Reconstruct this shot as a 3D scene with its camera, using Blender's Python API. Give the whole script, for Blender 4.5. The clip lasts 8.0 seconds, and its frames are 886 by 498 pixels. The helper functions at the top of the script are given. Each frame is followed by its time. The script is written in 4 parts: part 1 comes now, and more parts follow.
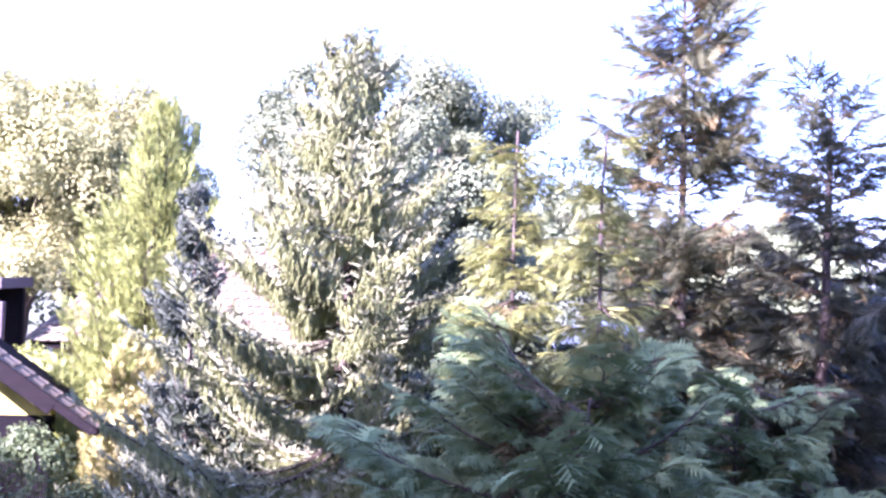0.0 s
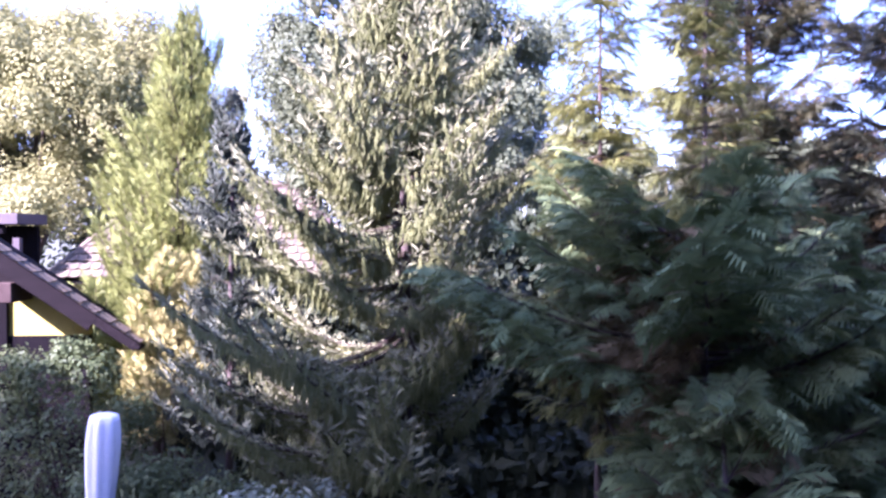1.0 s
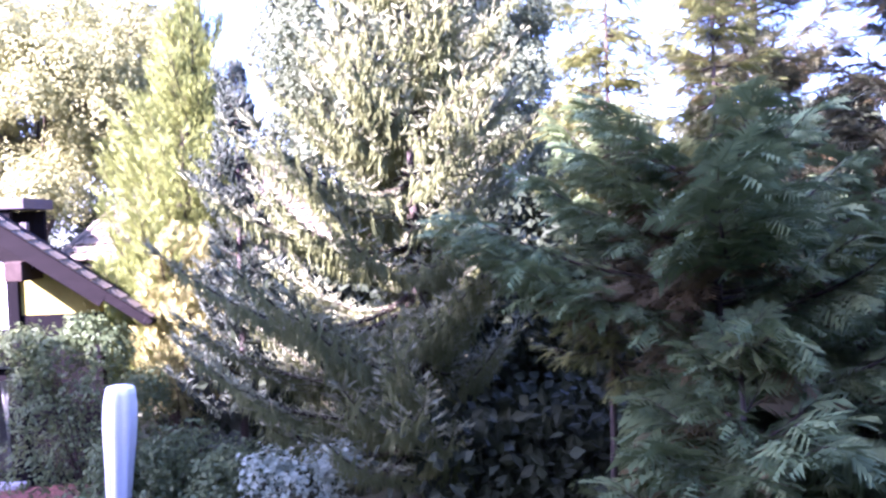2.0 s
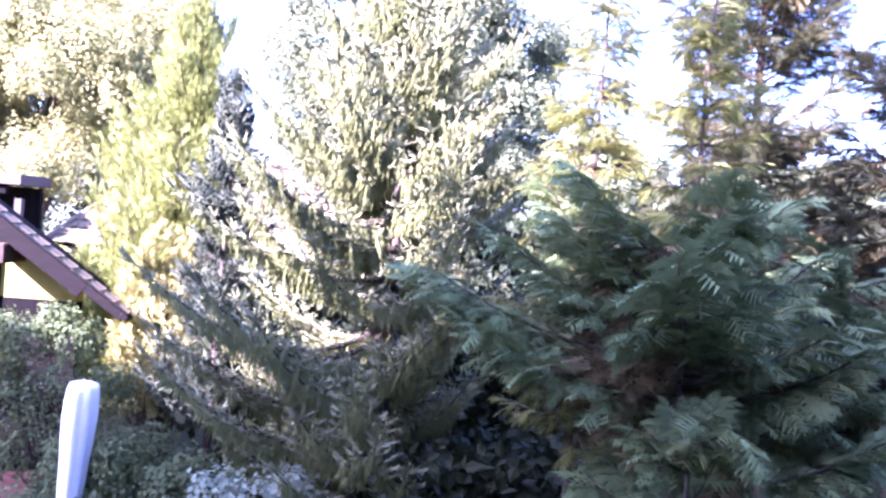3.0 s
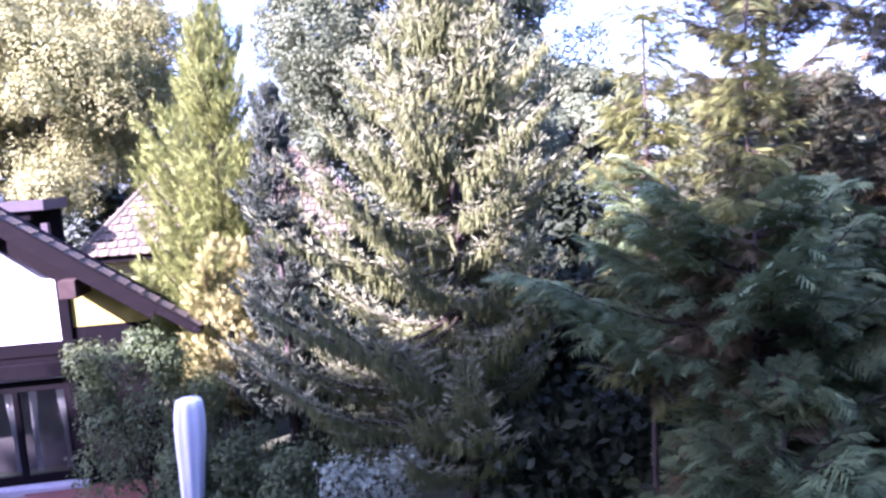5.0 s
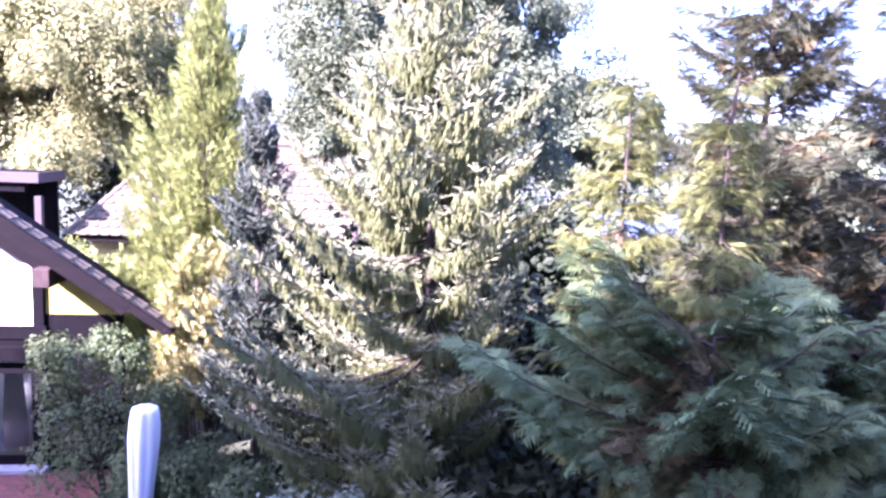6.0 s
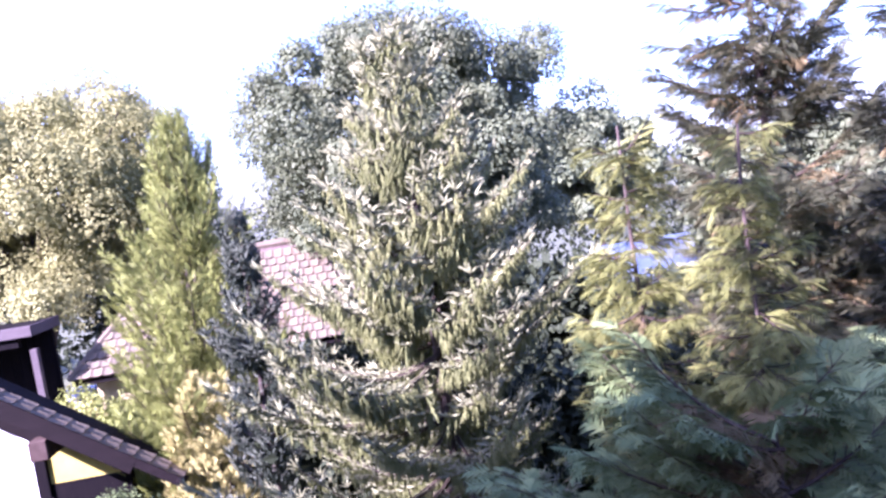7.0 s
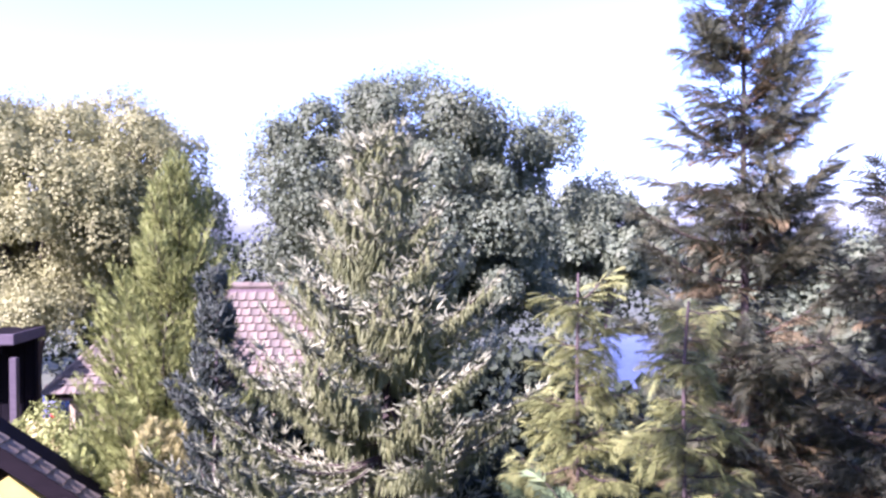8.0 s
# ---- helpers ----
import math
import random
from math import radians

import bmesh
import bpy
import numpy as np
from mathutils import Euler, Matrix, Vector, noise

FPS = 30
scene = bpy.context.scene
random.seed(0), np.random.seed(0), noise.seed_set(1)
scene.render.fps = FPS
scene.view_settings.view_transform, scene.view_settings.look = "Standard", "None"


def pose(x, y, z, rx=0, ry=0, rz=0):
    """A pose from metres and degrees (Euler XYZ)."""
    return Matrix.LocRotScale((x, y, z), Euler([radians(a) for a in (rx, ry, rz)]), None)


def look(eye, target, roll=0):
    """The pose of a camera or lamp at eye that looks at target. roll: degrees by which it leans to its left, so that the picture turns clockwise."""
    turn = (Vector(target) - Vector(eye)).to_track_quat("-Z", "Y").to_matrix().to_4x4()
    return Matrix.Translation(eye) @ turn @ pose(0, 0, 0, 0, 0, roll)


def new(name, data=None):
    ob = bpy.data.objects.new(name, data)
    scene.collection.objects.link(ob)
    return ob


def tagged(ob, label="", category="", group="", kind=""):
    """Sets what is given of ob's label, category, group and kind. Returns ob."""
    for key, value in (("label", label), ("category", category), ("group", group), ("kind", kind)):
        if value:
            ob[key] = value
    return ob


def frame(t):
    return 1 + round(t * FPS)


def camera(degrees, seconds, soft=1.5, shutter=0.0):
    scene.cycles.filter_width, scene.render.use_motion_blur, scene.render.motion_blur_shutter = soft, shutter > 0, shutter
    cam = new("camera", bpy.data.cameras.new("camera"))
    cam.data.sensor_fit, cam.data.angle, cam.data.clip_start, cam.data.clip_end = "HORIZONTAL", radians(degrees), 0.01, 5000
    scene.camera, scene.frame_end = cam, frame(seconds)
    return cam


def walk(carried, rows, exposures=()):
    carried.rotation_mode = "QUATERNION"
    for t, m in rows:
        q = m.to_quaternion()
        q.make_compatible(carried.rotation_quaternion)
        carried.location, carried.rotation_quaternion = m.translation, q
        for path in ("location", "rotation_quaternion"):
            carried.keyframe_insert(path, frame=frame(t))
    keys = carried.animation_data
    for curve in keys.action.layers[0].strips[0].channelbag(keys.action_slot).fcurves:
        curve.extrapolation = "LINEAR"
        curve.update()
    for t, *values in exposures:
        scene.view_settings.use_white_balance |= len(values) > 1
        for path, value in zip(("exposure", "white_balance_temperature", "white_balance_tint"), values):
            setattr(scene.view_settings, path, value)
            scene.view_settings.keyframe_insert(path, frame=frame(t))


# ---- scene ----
cam = camera(61.7, 8.0, soft=2.6, shutter=0.15)
PATH = [
    (0, (-0.753, -1.738, 6.381), (-0.568, 0.252, 6.441), 1.88),
    (0.5, (-1.082, -1.276, 5.912), (-0.905, 0.715, 5.990), 6.69),
    (1, (-1.756, -1.293, 5.212), (-1.536, 0.694, 5.175), 0.01),
    (1.2, (-1.932, -1.382, 5.048), (-1.712, 0.603, 4.949), -3.79),
    (2.3, (-1.718, -1.256, 4.890), (-1.525, 0.733, 4.833), 1.46),
    (2.5, (-1.610, -1.237, 4.952), (-1.415, 0.753, 4.915), 4.56),
    (3, (-1.516, -1.236, 5.249), (-1.316, 0.753, 5.198), 4.75),
    (3.5, (-1.775, -1.299, 5.649), (-1.555, 0.689, 5.692), 3.31),
    (4, (-2.268, -1.571, 5.972), (-2.016, 0.412, 6.027), 0.46),
    (4.5, (-2.750, -1.880, 6.094), (-2.482, 0.101, 6.049), -1.57),
    (4.7, (-3.001, -2.106, 6.052), (-2.718, -0.131, 5.914), -3.90),
    (5.8, (-2.523, -2.010, 6.848), (-2.266, -0.050, 6.543), -0.07),
    (6, (-2.295, -1.806, 6.940), (-2.055, 0.161, 6.668), 2.37),
    (6.5, (-1.915, -1.260, 7.318), (-1.720, 0.720, 7.114), 0.75),
    (7, (-1.924, -0.872, 7.602), (-1.713, 1.111, 7.451), -8.77),
    (7.5, (-1.578, -0.700, 7.915), (-1.384, 1.290, 7.858), -4.74),
    (8, (-1.195, -0.889, 8.379), (-1.024, 1.104, 8.344), -0.10),
]
EXPOSURES = [(t, stops, 4790, 62) for t, stops in ((0.0, 4.15), (0.5, 3.55), (1.0, 3.55), (2.5, 4.6), (3.5, 4.2), (4.5, 3.4), (6.0, 4.0), (6.5, 3.75), (7.0, 3.25), (8.0, 2.78))]
walk(cam, [(t, look(eye, target, roll)) for t, eye, target, roll in PATH], EXPOSURES)

# ---------------------------------------------------------------- light
SUN_ELEVATION, SUN_AZIMUTH = 33.0, 235.0      # azimuth clockwise from +y
world = bpy.data.worlds.new("sky")
scene.world = world
world.use_nodes = True
wn = world.node_tree
sky = wn.nodes.new("ShaderNodeTexSky")
sky.sky_type, sky.sun_disc = "NISHITA", False
sky.sun_elevation, sky.sun_rotation = radians(SUN_ELEVATION), radians(SUN_AZIMUTH)
sky.dust_density, sky.air_density, sky.ozone_density = 2.0, 1.0, 1.0
back = wn.nodes["Background"]
back.inputs["Strength"].default_value = 0.082
wn.links.new(sky.outputs[0], back.inputs["Color"])
lamp = bpy.data.lights.new("sun", "SUN")
lamp.energy, lamp.angle, lamp.color = 5.0, radians(0.6), (1.0, 0.85, 0.62)
sun = new("sun", lamp)
az, el = radians(SUN_AZIMUTH), radians(SUN_ELEVATION)
sun_way = Vector((math.sin(az) * math.cos(el), math.cos(az) * math.cos(el), math.sin(el)))
sun.matrix_world = look(sun_way * 60, (0, 0, 0))

# ---------------------------------------------------------------- materials
def nodes_of(name):
    m = bpy.data.materials.new(name)
    m.use_nodes = True
    return m, m.node_tree, m.node_tree.nodes["Principled BSDF"]


def noise_fac(nt, scale, detail=4.0, rough=0.6, stretch=(1, 1, 1)):
    co = nt.nodes.new("ShaderNodeTexCoord")
    mp = nt.nodes.new("ShaderNodeMapping")
    mp.inputs["Scale"].default_value = stretch
    tx = nt.nodes.new("ShaderNodeTexNoise")
    tx.inputs["Scale"].default_value, tx.inputs["Detail"].default_value = scale, detail
    tx.inputs["Roughness"].default_value = rough
    nt.links.new(co.outputs["Object"], mp.inputs[0])
    nt.links.new(mp.outputs[0], tx.inputs["Vector"])
    return tx.outputs["Fac"]


def ramp(nt, fac, stops):
    r = nt.nodes.new("ShaderNodeValToRGB")
    els = r.color_ramp.elements
    while len(els) < len(stops):
        els.new(0.5)
    for e, (p, c) in zip(els, stops):
        e.position, e.color = p, (*c, 1)
    nt.links.new(fac, r.inputs[0])
    return r.outputs[0]


def mixed(nt, fac, a, b, mode="MIX"):
    n = nt.nodes.new("ShaderNodeMix")
    n.data_type, n.blend_type = "RGBA", mode
    for s, v in ((0, fac), (6, a), (7, b)):
        if isinstance(v, (int, float)):
            n.inputs[s].default_value = v
        elif isinstance(v, tuple):
            n.inputs[s].default_value = (*v, 1)
        else:
            nt.links.new(v, n.inputs[s])
    return n.outputs[2]


def bumped(nt, bsdf, fac, strength, distance=0.02):
    b = nt.nodes.new("ShaderNodeBump")
    b.inputs["Strength"].default_value, b.inputs["Distance"].default_value = strength, distance
    nt.links.new(fac, b.inputs["Height"])
    nt.links.new(b.outputs[0], bsdf.inputs["Normal"])


def foliage(name, dark, mid, light, through_light=0.3, rough=0.55, size=1.3):
    """Leaf and needle surfaces: patches over the crown, each leaf a little different, some light passes through."""
    m, nt, p = nodes_of(name)
    big = ramp(nt, noise_fac(nt, size, 3.0), [(0.3, dark), (0.55, mid), (0.75, light)])
    geo = nt.nodes.new("ShaderNodeNewGeometry")
    info = nt.nodes.new("ShaderNodeObjectInfo")
    leaf = ramp(nt, geo.outputs["Random Per Island"], [(0.0, dark), (0.5, mid), (1.0, light)])
    limb = ramp(nt, info.outputs["Random"], [(0.0, tuple(0.8 * c for c in mid)), (1.0, tuple(1.15 * c for c in mid))])
    col = mixed(nt, 0.35, mixed(nt, 0.3, big, leaf), limb)
    nt.links.new(col, p.inputs["Base Color"])
    p.inputs["Roughness"].default_value = rough
    p.inputs["Specular IOR Level"].default_value = 0.15
    tr = nt.nodes.new("ShaderNodeBsdfTranslucent")
    nt.links.new(mixed(nt, 0.5, col, light), tr.inputs["Color"])
    mx = nt.nodes.new("ShaderNodeMixShader")
    mx.inputs[0].default_value = through_light
    nt.links.new(p.outputs[0], mx.inputs[1])
    nt.links.new(tr.outputs[0], mx.inputs[2])
    nt.links.new(mx.outputs[0], nt.nodes["Material Output"].inputs["Surface"])
    return m


def surface(name, a, b, scale=6.0, rough=0.8, bump=0.3, fine=60.0, stretch=(1, 1, 1), vary=0.0, metal=0.0, spec=0.4):
    """A plain material that varies between two colours at two scales."""
    m, nt, p = nodes_of(name)
    f1 = noise_fac(nt, scale, 5.0, 0.6, stretch)
    f2 = noise_fac(nt, fine, 3.0, 0.6, stretch)
    col = ramp(nt, f1, [(0.3, a), (0.7, b)])
    col = mixed(nt, 0.25, col, ramp(nt, f2, [(0.35, tuple(0.6 * c for c in a)), (0.65, tuple(min(1.0, 1.25 * c) for c in b))]))
    if vary:
        info = nt.nodes.new("ShaderNodeObjectInfo")
        col = mixed(nt, 1.0, col, ramp(nt, info.outputs["Random"], [(0, (1 - vary,) * 3), (1, (1.0, 1.0 - 0.2 * vary, 1.0 - 0.3 * vary))]), "MULTIPLY")
    nt.links.new(col, p.inputs["Base Color"])
    p.inputs["Roughness"].default_value, p.inputs["Metallic"].default_value = rough, metal
    p.inputs["Specular IOR Level"].default_value = spec
    bumped(nt, p, f2, bump, 0.01)
    return m


M_SPRUCE = foliage("spruce_needles", (0.044, 0.056, 0.019), (0.15, 0.166, 0.055), (0.285, 0.292, 0.108), 0.12, 0.6)
M_SPRUCE_TIP = foliage("spruce_tips", (0.10, 0.112, 0.053), (0.215, 0.226, 0.112), (0.355, 0.36, 0.2), 0.1, 0.6)
M_BLUE = foliage("blue_conifer_needles", (0.012, 0.019, 0.012), (0.034, 0.046, 0.027), (0.08, 0.093, 0.06), 0.06, 0.55)
M_BLUE_TIP = foliage("blue_conifer_tips", (0.028, 0.038, 0.025), (0.07, 0.084, 0.054), (0.16, 0.17, 0.12), 0.06, 0.55)
# lighter, yellower cypress sprays: sun on the spires is put into the colour
M_SUNLIT_SPIRE = foliage("sunlit_cypress_sprays", (0.05, 0.066, 0.017), (0.155, 0.17, 0.045), (0.38, 0.36, 0.10), 0.2, 0.6)
# darker than the tall conifer's sprays: shade on the edge tree, as colour
M_DARK = foliage("shade_dark_conifer_sprays", (0.016, 0.022, 0.015), (0.042, 0.048, 0.026), (0.11, 0.10, 0.045), 0.15, 0.6)
M_CYPRESS = foliage("cypress_sprays", (0.04, 0.068, 0.028), (0.12, 0.165, 0.06), (0.235, 0.26, 0.088), 0.15, 0.7)
M_CYPRESS_DRY = foliage("cypress_inner_sprays", (0.06, 0.052, 0.022), (0.13, 0.104, 0.042), (0.235, 0.18, 0.078), 0.15, 0.6)
M_TALL = foliage("tall_conifer_sprays", (0.022, 0.029, 0.017), (0.06, 0.069, 0.035), (0.16, 0.148, 0.062), 0.18, 0.6)
M_THUJA = foliage("thuja_sprays", (0.08, 0.105, 0.02), (0.185, 0.21, 0.046), (0.31, 0.325, 0.088), 0.25, 0.6)
M_OAK = foliage("broad_leaves_yellowish", (0.155, 0.165, 0.054), (0.225, 0.23, 0.08), (0.30, 0.295, 0.115), 0.3, 0.6, 0.6)
M_MAPLE = foliage("broad_leaves_green", (0.048, 0.066, 0.033), (0.10, 0.12, 0.058), (0.16, 0.172, 0.082), 0.22, 0.6, 0.6)
M_GOLD = foliage("golden_shrub_leaves", (0.13, 0.122, 0.034), (0.31, 0.29, 0.095), (0.47, 0.43, 0.16), 0.2, 0.55)
M_SHRUB = foliage("shrub_leaves", (0.03, 0.048, 0.018), (0.088, 0.118, 0.042), (0.19, 0.21, 0.078), 0.25, 0.5)
M_PALE = foliage("variegated_leaves", (0.09, 0.125, 0.075), (0.22, 0.265, 0.175), (0.42, 0.46, 0.33), 0.25, 0.45)
# set darker than real leaves, so hedges carry shade in their colour
M_SHADE_HEDGE = foliage("shade_dark_hedge_leaves", (0.011, 0.017, 0.008), (0.024, 0.032, 0.014), (0.046, 0.054, 0.022), 0.1, 0.7, 0.5)
M_BARK = surface("bark", (0.035, 0.026, 0.02), (0.075, 0.056, 0.042), 5, 0.9, 0.8, 40, (1, 1, 0.25))
M_TWIG = surface("twig_bark", (0.028, 0.022, 0.015), (0.06, 0.046, 0.032), 9, 0.9, 0.5, 60, spec=0.1)
M_GROUND = surface("garden_soil_and_grass", (0.035, 0.04, 0.02), (0.075, 0.085, 0.035), 0.8, 0.95, 0.8, 14)
M_BRICK = surface("red_paver", (0.12, 0.05, 0.036), (0.21, 0.09, 0.062), 7, 0.85, 0.4, 70, vary=0.4)
M_JOINT = surface("sand_joint", (0.16, 0.13, 0.10), (0.24, 0.20, 0.16), 9, 0.95, 0.4, 90)
M_TIMBER = surface("dark_stained_timber", (0.003, 0.0025, 0.0035), (0.007, 0.0055, 0.006), 4, 0.85, 0.5, 40, (6, 6, 0.6), spec=0.06)
M_BARGE = surface("brown_stained_board", (0.004, 0.003, 0.003), (0.010, 0.007, 0.0075), 4, 0.8, 0.35, 40, (0.8, 6, 6), spec=0.08)
M_PLASTER = surface("white_plaster", (0.74, 0.74, 0.75), (0.84, 0.84, 0.83), 3, 0.9, 0.25, 120)
M_OCHRE = surface("ochre_plaster", (0.24, 0.20, 0.11), (0.32, 0.27, 0.15), 3, 0.9, 0.25, 90)
M_YELLOW = surface("yellow_plaster", (0.30, 0.25, 0.045), (0.40, 0.34, 0.07), 3, 0.9, 0.25, 90)
M_TILE = surface("weathered_roof_tile", (0.10, 0.084, 0.054), (0.15, 0.127, 0.083), 3.5, 0.85, 0.5, 45, vary=0.35)
M_PURLIN = surface("purlin_end_grain", (0.03, 0.02, 0.016), (0.06, 0.042, 0.035), 6, 0.85, 0.4, 50, spec=0.1)
M_UNDER = surface("roof_batten_dark", (0.05, 0.035, 0.03), (0.09, 0.065, 0.055), 5, 0.9, 0.3)
M_FASCIA = surface("weathered_fascia", (0.035, 0.027, 0.028), (0.065, 0.05, 0.052), 3, 0.7, 0.3, 50, (0.6, 5, 5))
M_ROOFFELT = surface("white_roof_coating", (0.76, 0.71, 0.62), (0.86, 0.81, 0.72), 3, 0.85, 0.3, 60)
M_CLOTH = surface("white_parasol_cloth", (0.78, 0.78, 0.80), (0.86, 0.86, 0.86), 5, 0.9, 0.2, 150)
M_METAL = surface("grey_metal", (0.32, 0.32, 0.33), (0.45, 0.45, 0.46), 8, 0.4, 0.1, 80, metal=0.9)
M_CONCRETE = surface("grey_concrete", (0.24, 0.24, 0.25), (0.38, 0.38, 0.39), 5, 0.9, 0.5, 60)
M_CURTAIN = surface("pale_curtain_cloth", (0.36, 0.35, 0.33), (0.48, 0.46, 0.43), 4, 0.9, 0.2, 120)
# near-black wall colour that gives the room behind the door its dimness
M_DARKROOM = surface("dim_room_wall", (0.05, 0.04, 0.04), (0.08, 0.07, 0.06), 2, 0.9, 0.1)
M_CARPAINT = surface("dark_blue_car_paint", (0.018, 0.022, 0.06), (0.024, 0.03, 0.075), 3, 0.25, 0.0, 30, spec=0.6)
M_RUBBER = surface("tyre_rubber", (0.015, 0.015, 0.015), (0.03, 0.03, 0.03), 8, 0.9, 0.2)
M_RED = surface("red_lens", (0.45, 0.02, 0.02), (0.6, 0.04, 0.03), 8, 0.25, 0.0)
M_PLATE = surface("pale_plate", (0.7, 0.7, 0.66), (0.8, 0.8, 0.76), 8, 0.5, 0.0)
M_BLUEDOOR = surface("blue_grey_paint", (0.25, 0.28, 0.45), (0.33, 0.36, 0.52), 5, 0.5, 0.1)
M_GLASS, _nt, _p = nodes_of("window_glass")
_p.inputs["Base Color"].default_value = (0.75, 0.8, 0.82, 1)
_p.inputs["Roughness"].default_value = 0.03
_p.inputs["Transmission Weight"].default_value = 1.0

# ---------------------------------------------------------------- mesh building
rng = np.random.default_rng(7)


def mesh_of(name, V, F, mats, index=None, smooth=False):
    """A mesh from an (n, 3) array of corners and an (m, 3) or (m, 4) array of faces."""
    V, F = np.asarray(V, np.float32), np.asarray(F, np.int32)
    k = F.shape[1]
    me = bpy.data.meshes.new(name)
    me.vertices.add(len(V))
    me.vertices.foreach_set("co", V.ravel())
    me.loops.add(F.size)
    me.loops.foreach_set("vertex_index", F.ravel())
    me.polygons.add(len(F))
    me.polygons.foreach_set("loop_start", np.arange(0, F.size, k, dtype=np.int32))
    for m in mats:
        me.materials.append(m)
    if index is not None:
        me.polygons.foreach_set("material_index", np.asarray(index, np.int32))
    me.polygons.foreach_set("use_smooth", np.full(len(F), smooth))
    me.update(calc_edges=True)
    me.validate()
    return me


def join(*pairs):
    """Joins (V, F) pairs of triangles."""
    Vs, Fs, n = [], [], 0
    for V, F in pairs:
        Vs.append(V)
        Fs.append(np.asarray(F) + n)
        n += len(V)
    return np.concatenate(Vs), np.concatenate(Fs)


def child(name, me, parent, m=None, label=""):
    ob = new(name, me)
    ob.parent = parent
    if m is not None:
        ob.matrix_basis = m
    return tagged(ob, label)


def thing(name, place, label, category, group="", kind="", turn=0.0):
    e = new(name)
    e.empty_display_size = 0.2
    e.matrix_basis = pose(*place, 0, 0, turn)
    return tagged(e, label, category, group, kind)


def part(name, bm, material, parent, label="", bevel=0.0):
    """Links a bmesh as one mesh object under a thing or a part."""
    if bevel:
        bmesh.ops.bevel(bm, geom=bm.edges[:], offset=bevel, segments=1, affect="EDGES", profile=0.7)
    me = bpy.data.meshes.new(name)
    bm.to_mesh(me)
    bm.free()
    me.materials.append(material)
    ob = new(name, me)
    if parent is not None:
        ob.parent = parent
    return tagged(ob, label)


def box(x0, x1, y0, y1, z0, z1, m=None, bm=None):
    bm = bm or bmesh.new()
    mat = Matrix.Translation(((x0 + x1) / 2, (y0 + y1) / 2, (z0 + z1) / 2)) @ Matrix.Diagonal((x1 - x0, y1 - y0, z1 - z0, 1))
    bmesh.ops.create_cube(bm, size=1.0, matrix=(m or Matrix()) @ mat)
    return bm


def tube(pts, radii, sides=6):
    """A tapered round tube along points, as triangles."""
    pts, radii = np.asarray(pts, float), np.asarray(radii, float)
    tan = np.gradient(pts, axis=0)
    tan /= np.linalg.norm(tan, axis=1)[:, None]
    ref = np.where(np.abs(tan[:, 2:3]) > 0.9, np.array([[1.0, 0, 0]]), np.array([[0, 0, 1.0]]))
    a = np.cross(tan, ref)
    a /= np.linalg.norm(a, axis=1)[:, None]
    b = np.cross(tan, a)
    ang = np.linspace(0, 2 * np.pi, sides, endpoint=False)
    ring = pts[:, None] + radii[:, None, None] * (np.cos(ang)[None, :, None] * a[:, None] + np.sin(ang)[None, :, None] * b[:, None])
    V = ring.reshape(-1, 3)
    F = []
    for i in range(len(pts) - 1):
        for j in range(sides):
            k = (j + 1) % sides
            p, q, r, s = i * sides + j, i * sides + k, (i + 1) * sides + k, (i + 1) * sides + j
            F += [(p, r, q), (p, s, r)]
    return V, np.array(F)


def unit(v):
    return v / np.maximum(np.linalg.norm(v, axis=-1, keepdims=True), 1e-9)


def scatter(tv, tf, P, D, N, L, W):
    """Copies of a small form (along +z, flat in x) at P, pointing along D, its face towards N, L long and W wide; joined."""
    D = unit(D)
    X = unit(np.cross(N, D))
    Y = np.cross(D, X)
    W = np.broadcast_to(W, len(P))
    L = np.broadcast_to(L, len(P))
    V = (P[:, None] + tv[None, :, 0:1] * (X * W[:, None])[:, None] + tv[None, :, 1:2] * (Y * W[:, None])[:, None]
         + tv[None, :, 2:3] * (D * L[:, None])[:, None])
    F = tf[None] + (np.arange(len(P)) * len(tv))[:, None, None]
    return V.reshape(-1, 3), F.reshape(-1, 3)


def needle_shoot(spikes=3, seed=1):
    """A shoot one unit long, thick with needles like a finger, a few needles standing off."""
    r = np.random.default_rng(seed)
    V, F = [(0, 0, -0.02)], []
    for a in (0.3, 2.4, 4.5):
        V.append((0.62 * math.cos(a), 0.62 * math.sin(a), 0.3))
    V.append((0.0, 0.0, 1.08))
    for p, q in ((1, 2), (2, 3), (3, 1)):
        F += [(0, q, p), (p, q, 4)]
    for i in range(spikes):
        z, a = 0.05 + (i + r.random()) / spikes * 0.85, i * 2.4 + r.random()
        co, si = math.cos(a), math.sin(a)
        ln = 1.0 + 0.4 * r.random()
        w = 0.2
        n = len(V)
        V += [(-si * w, co * w, z - 0.05), (si * w, -co * w, z + 0.06), (co * ln, si * ln, min(1.15, z + 0.14 + 0.1 * r.random()))]
        F += [(n, n + 1, n + 2)]
    return np.array(V), np.array(F)


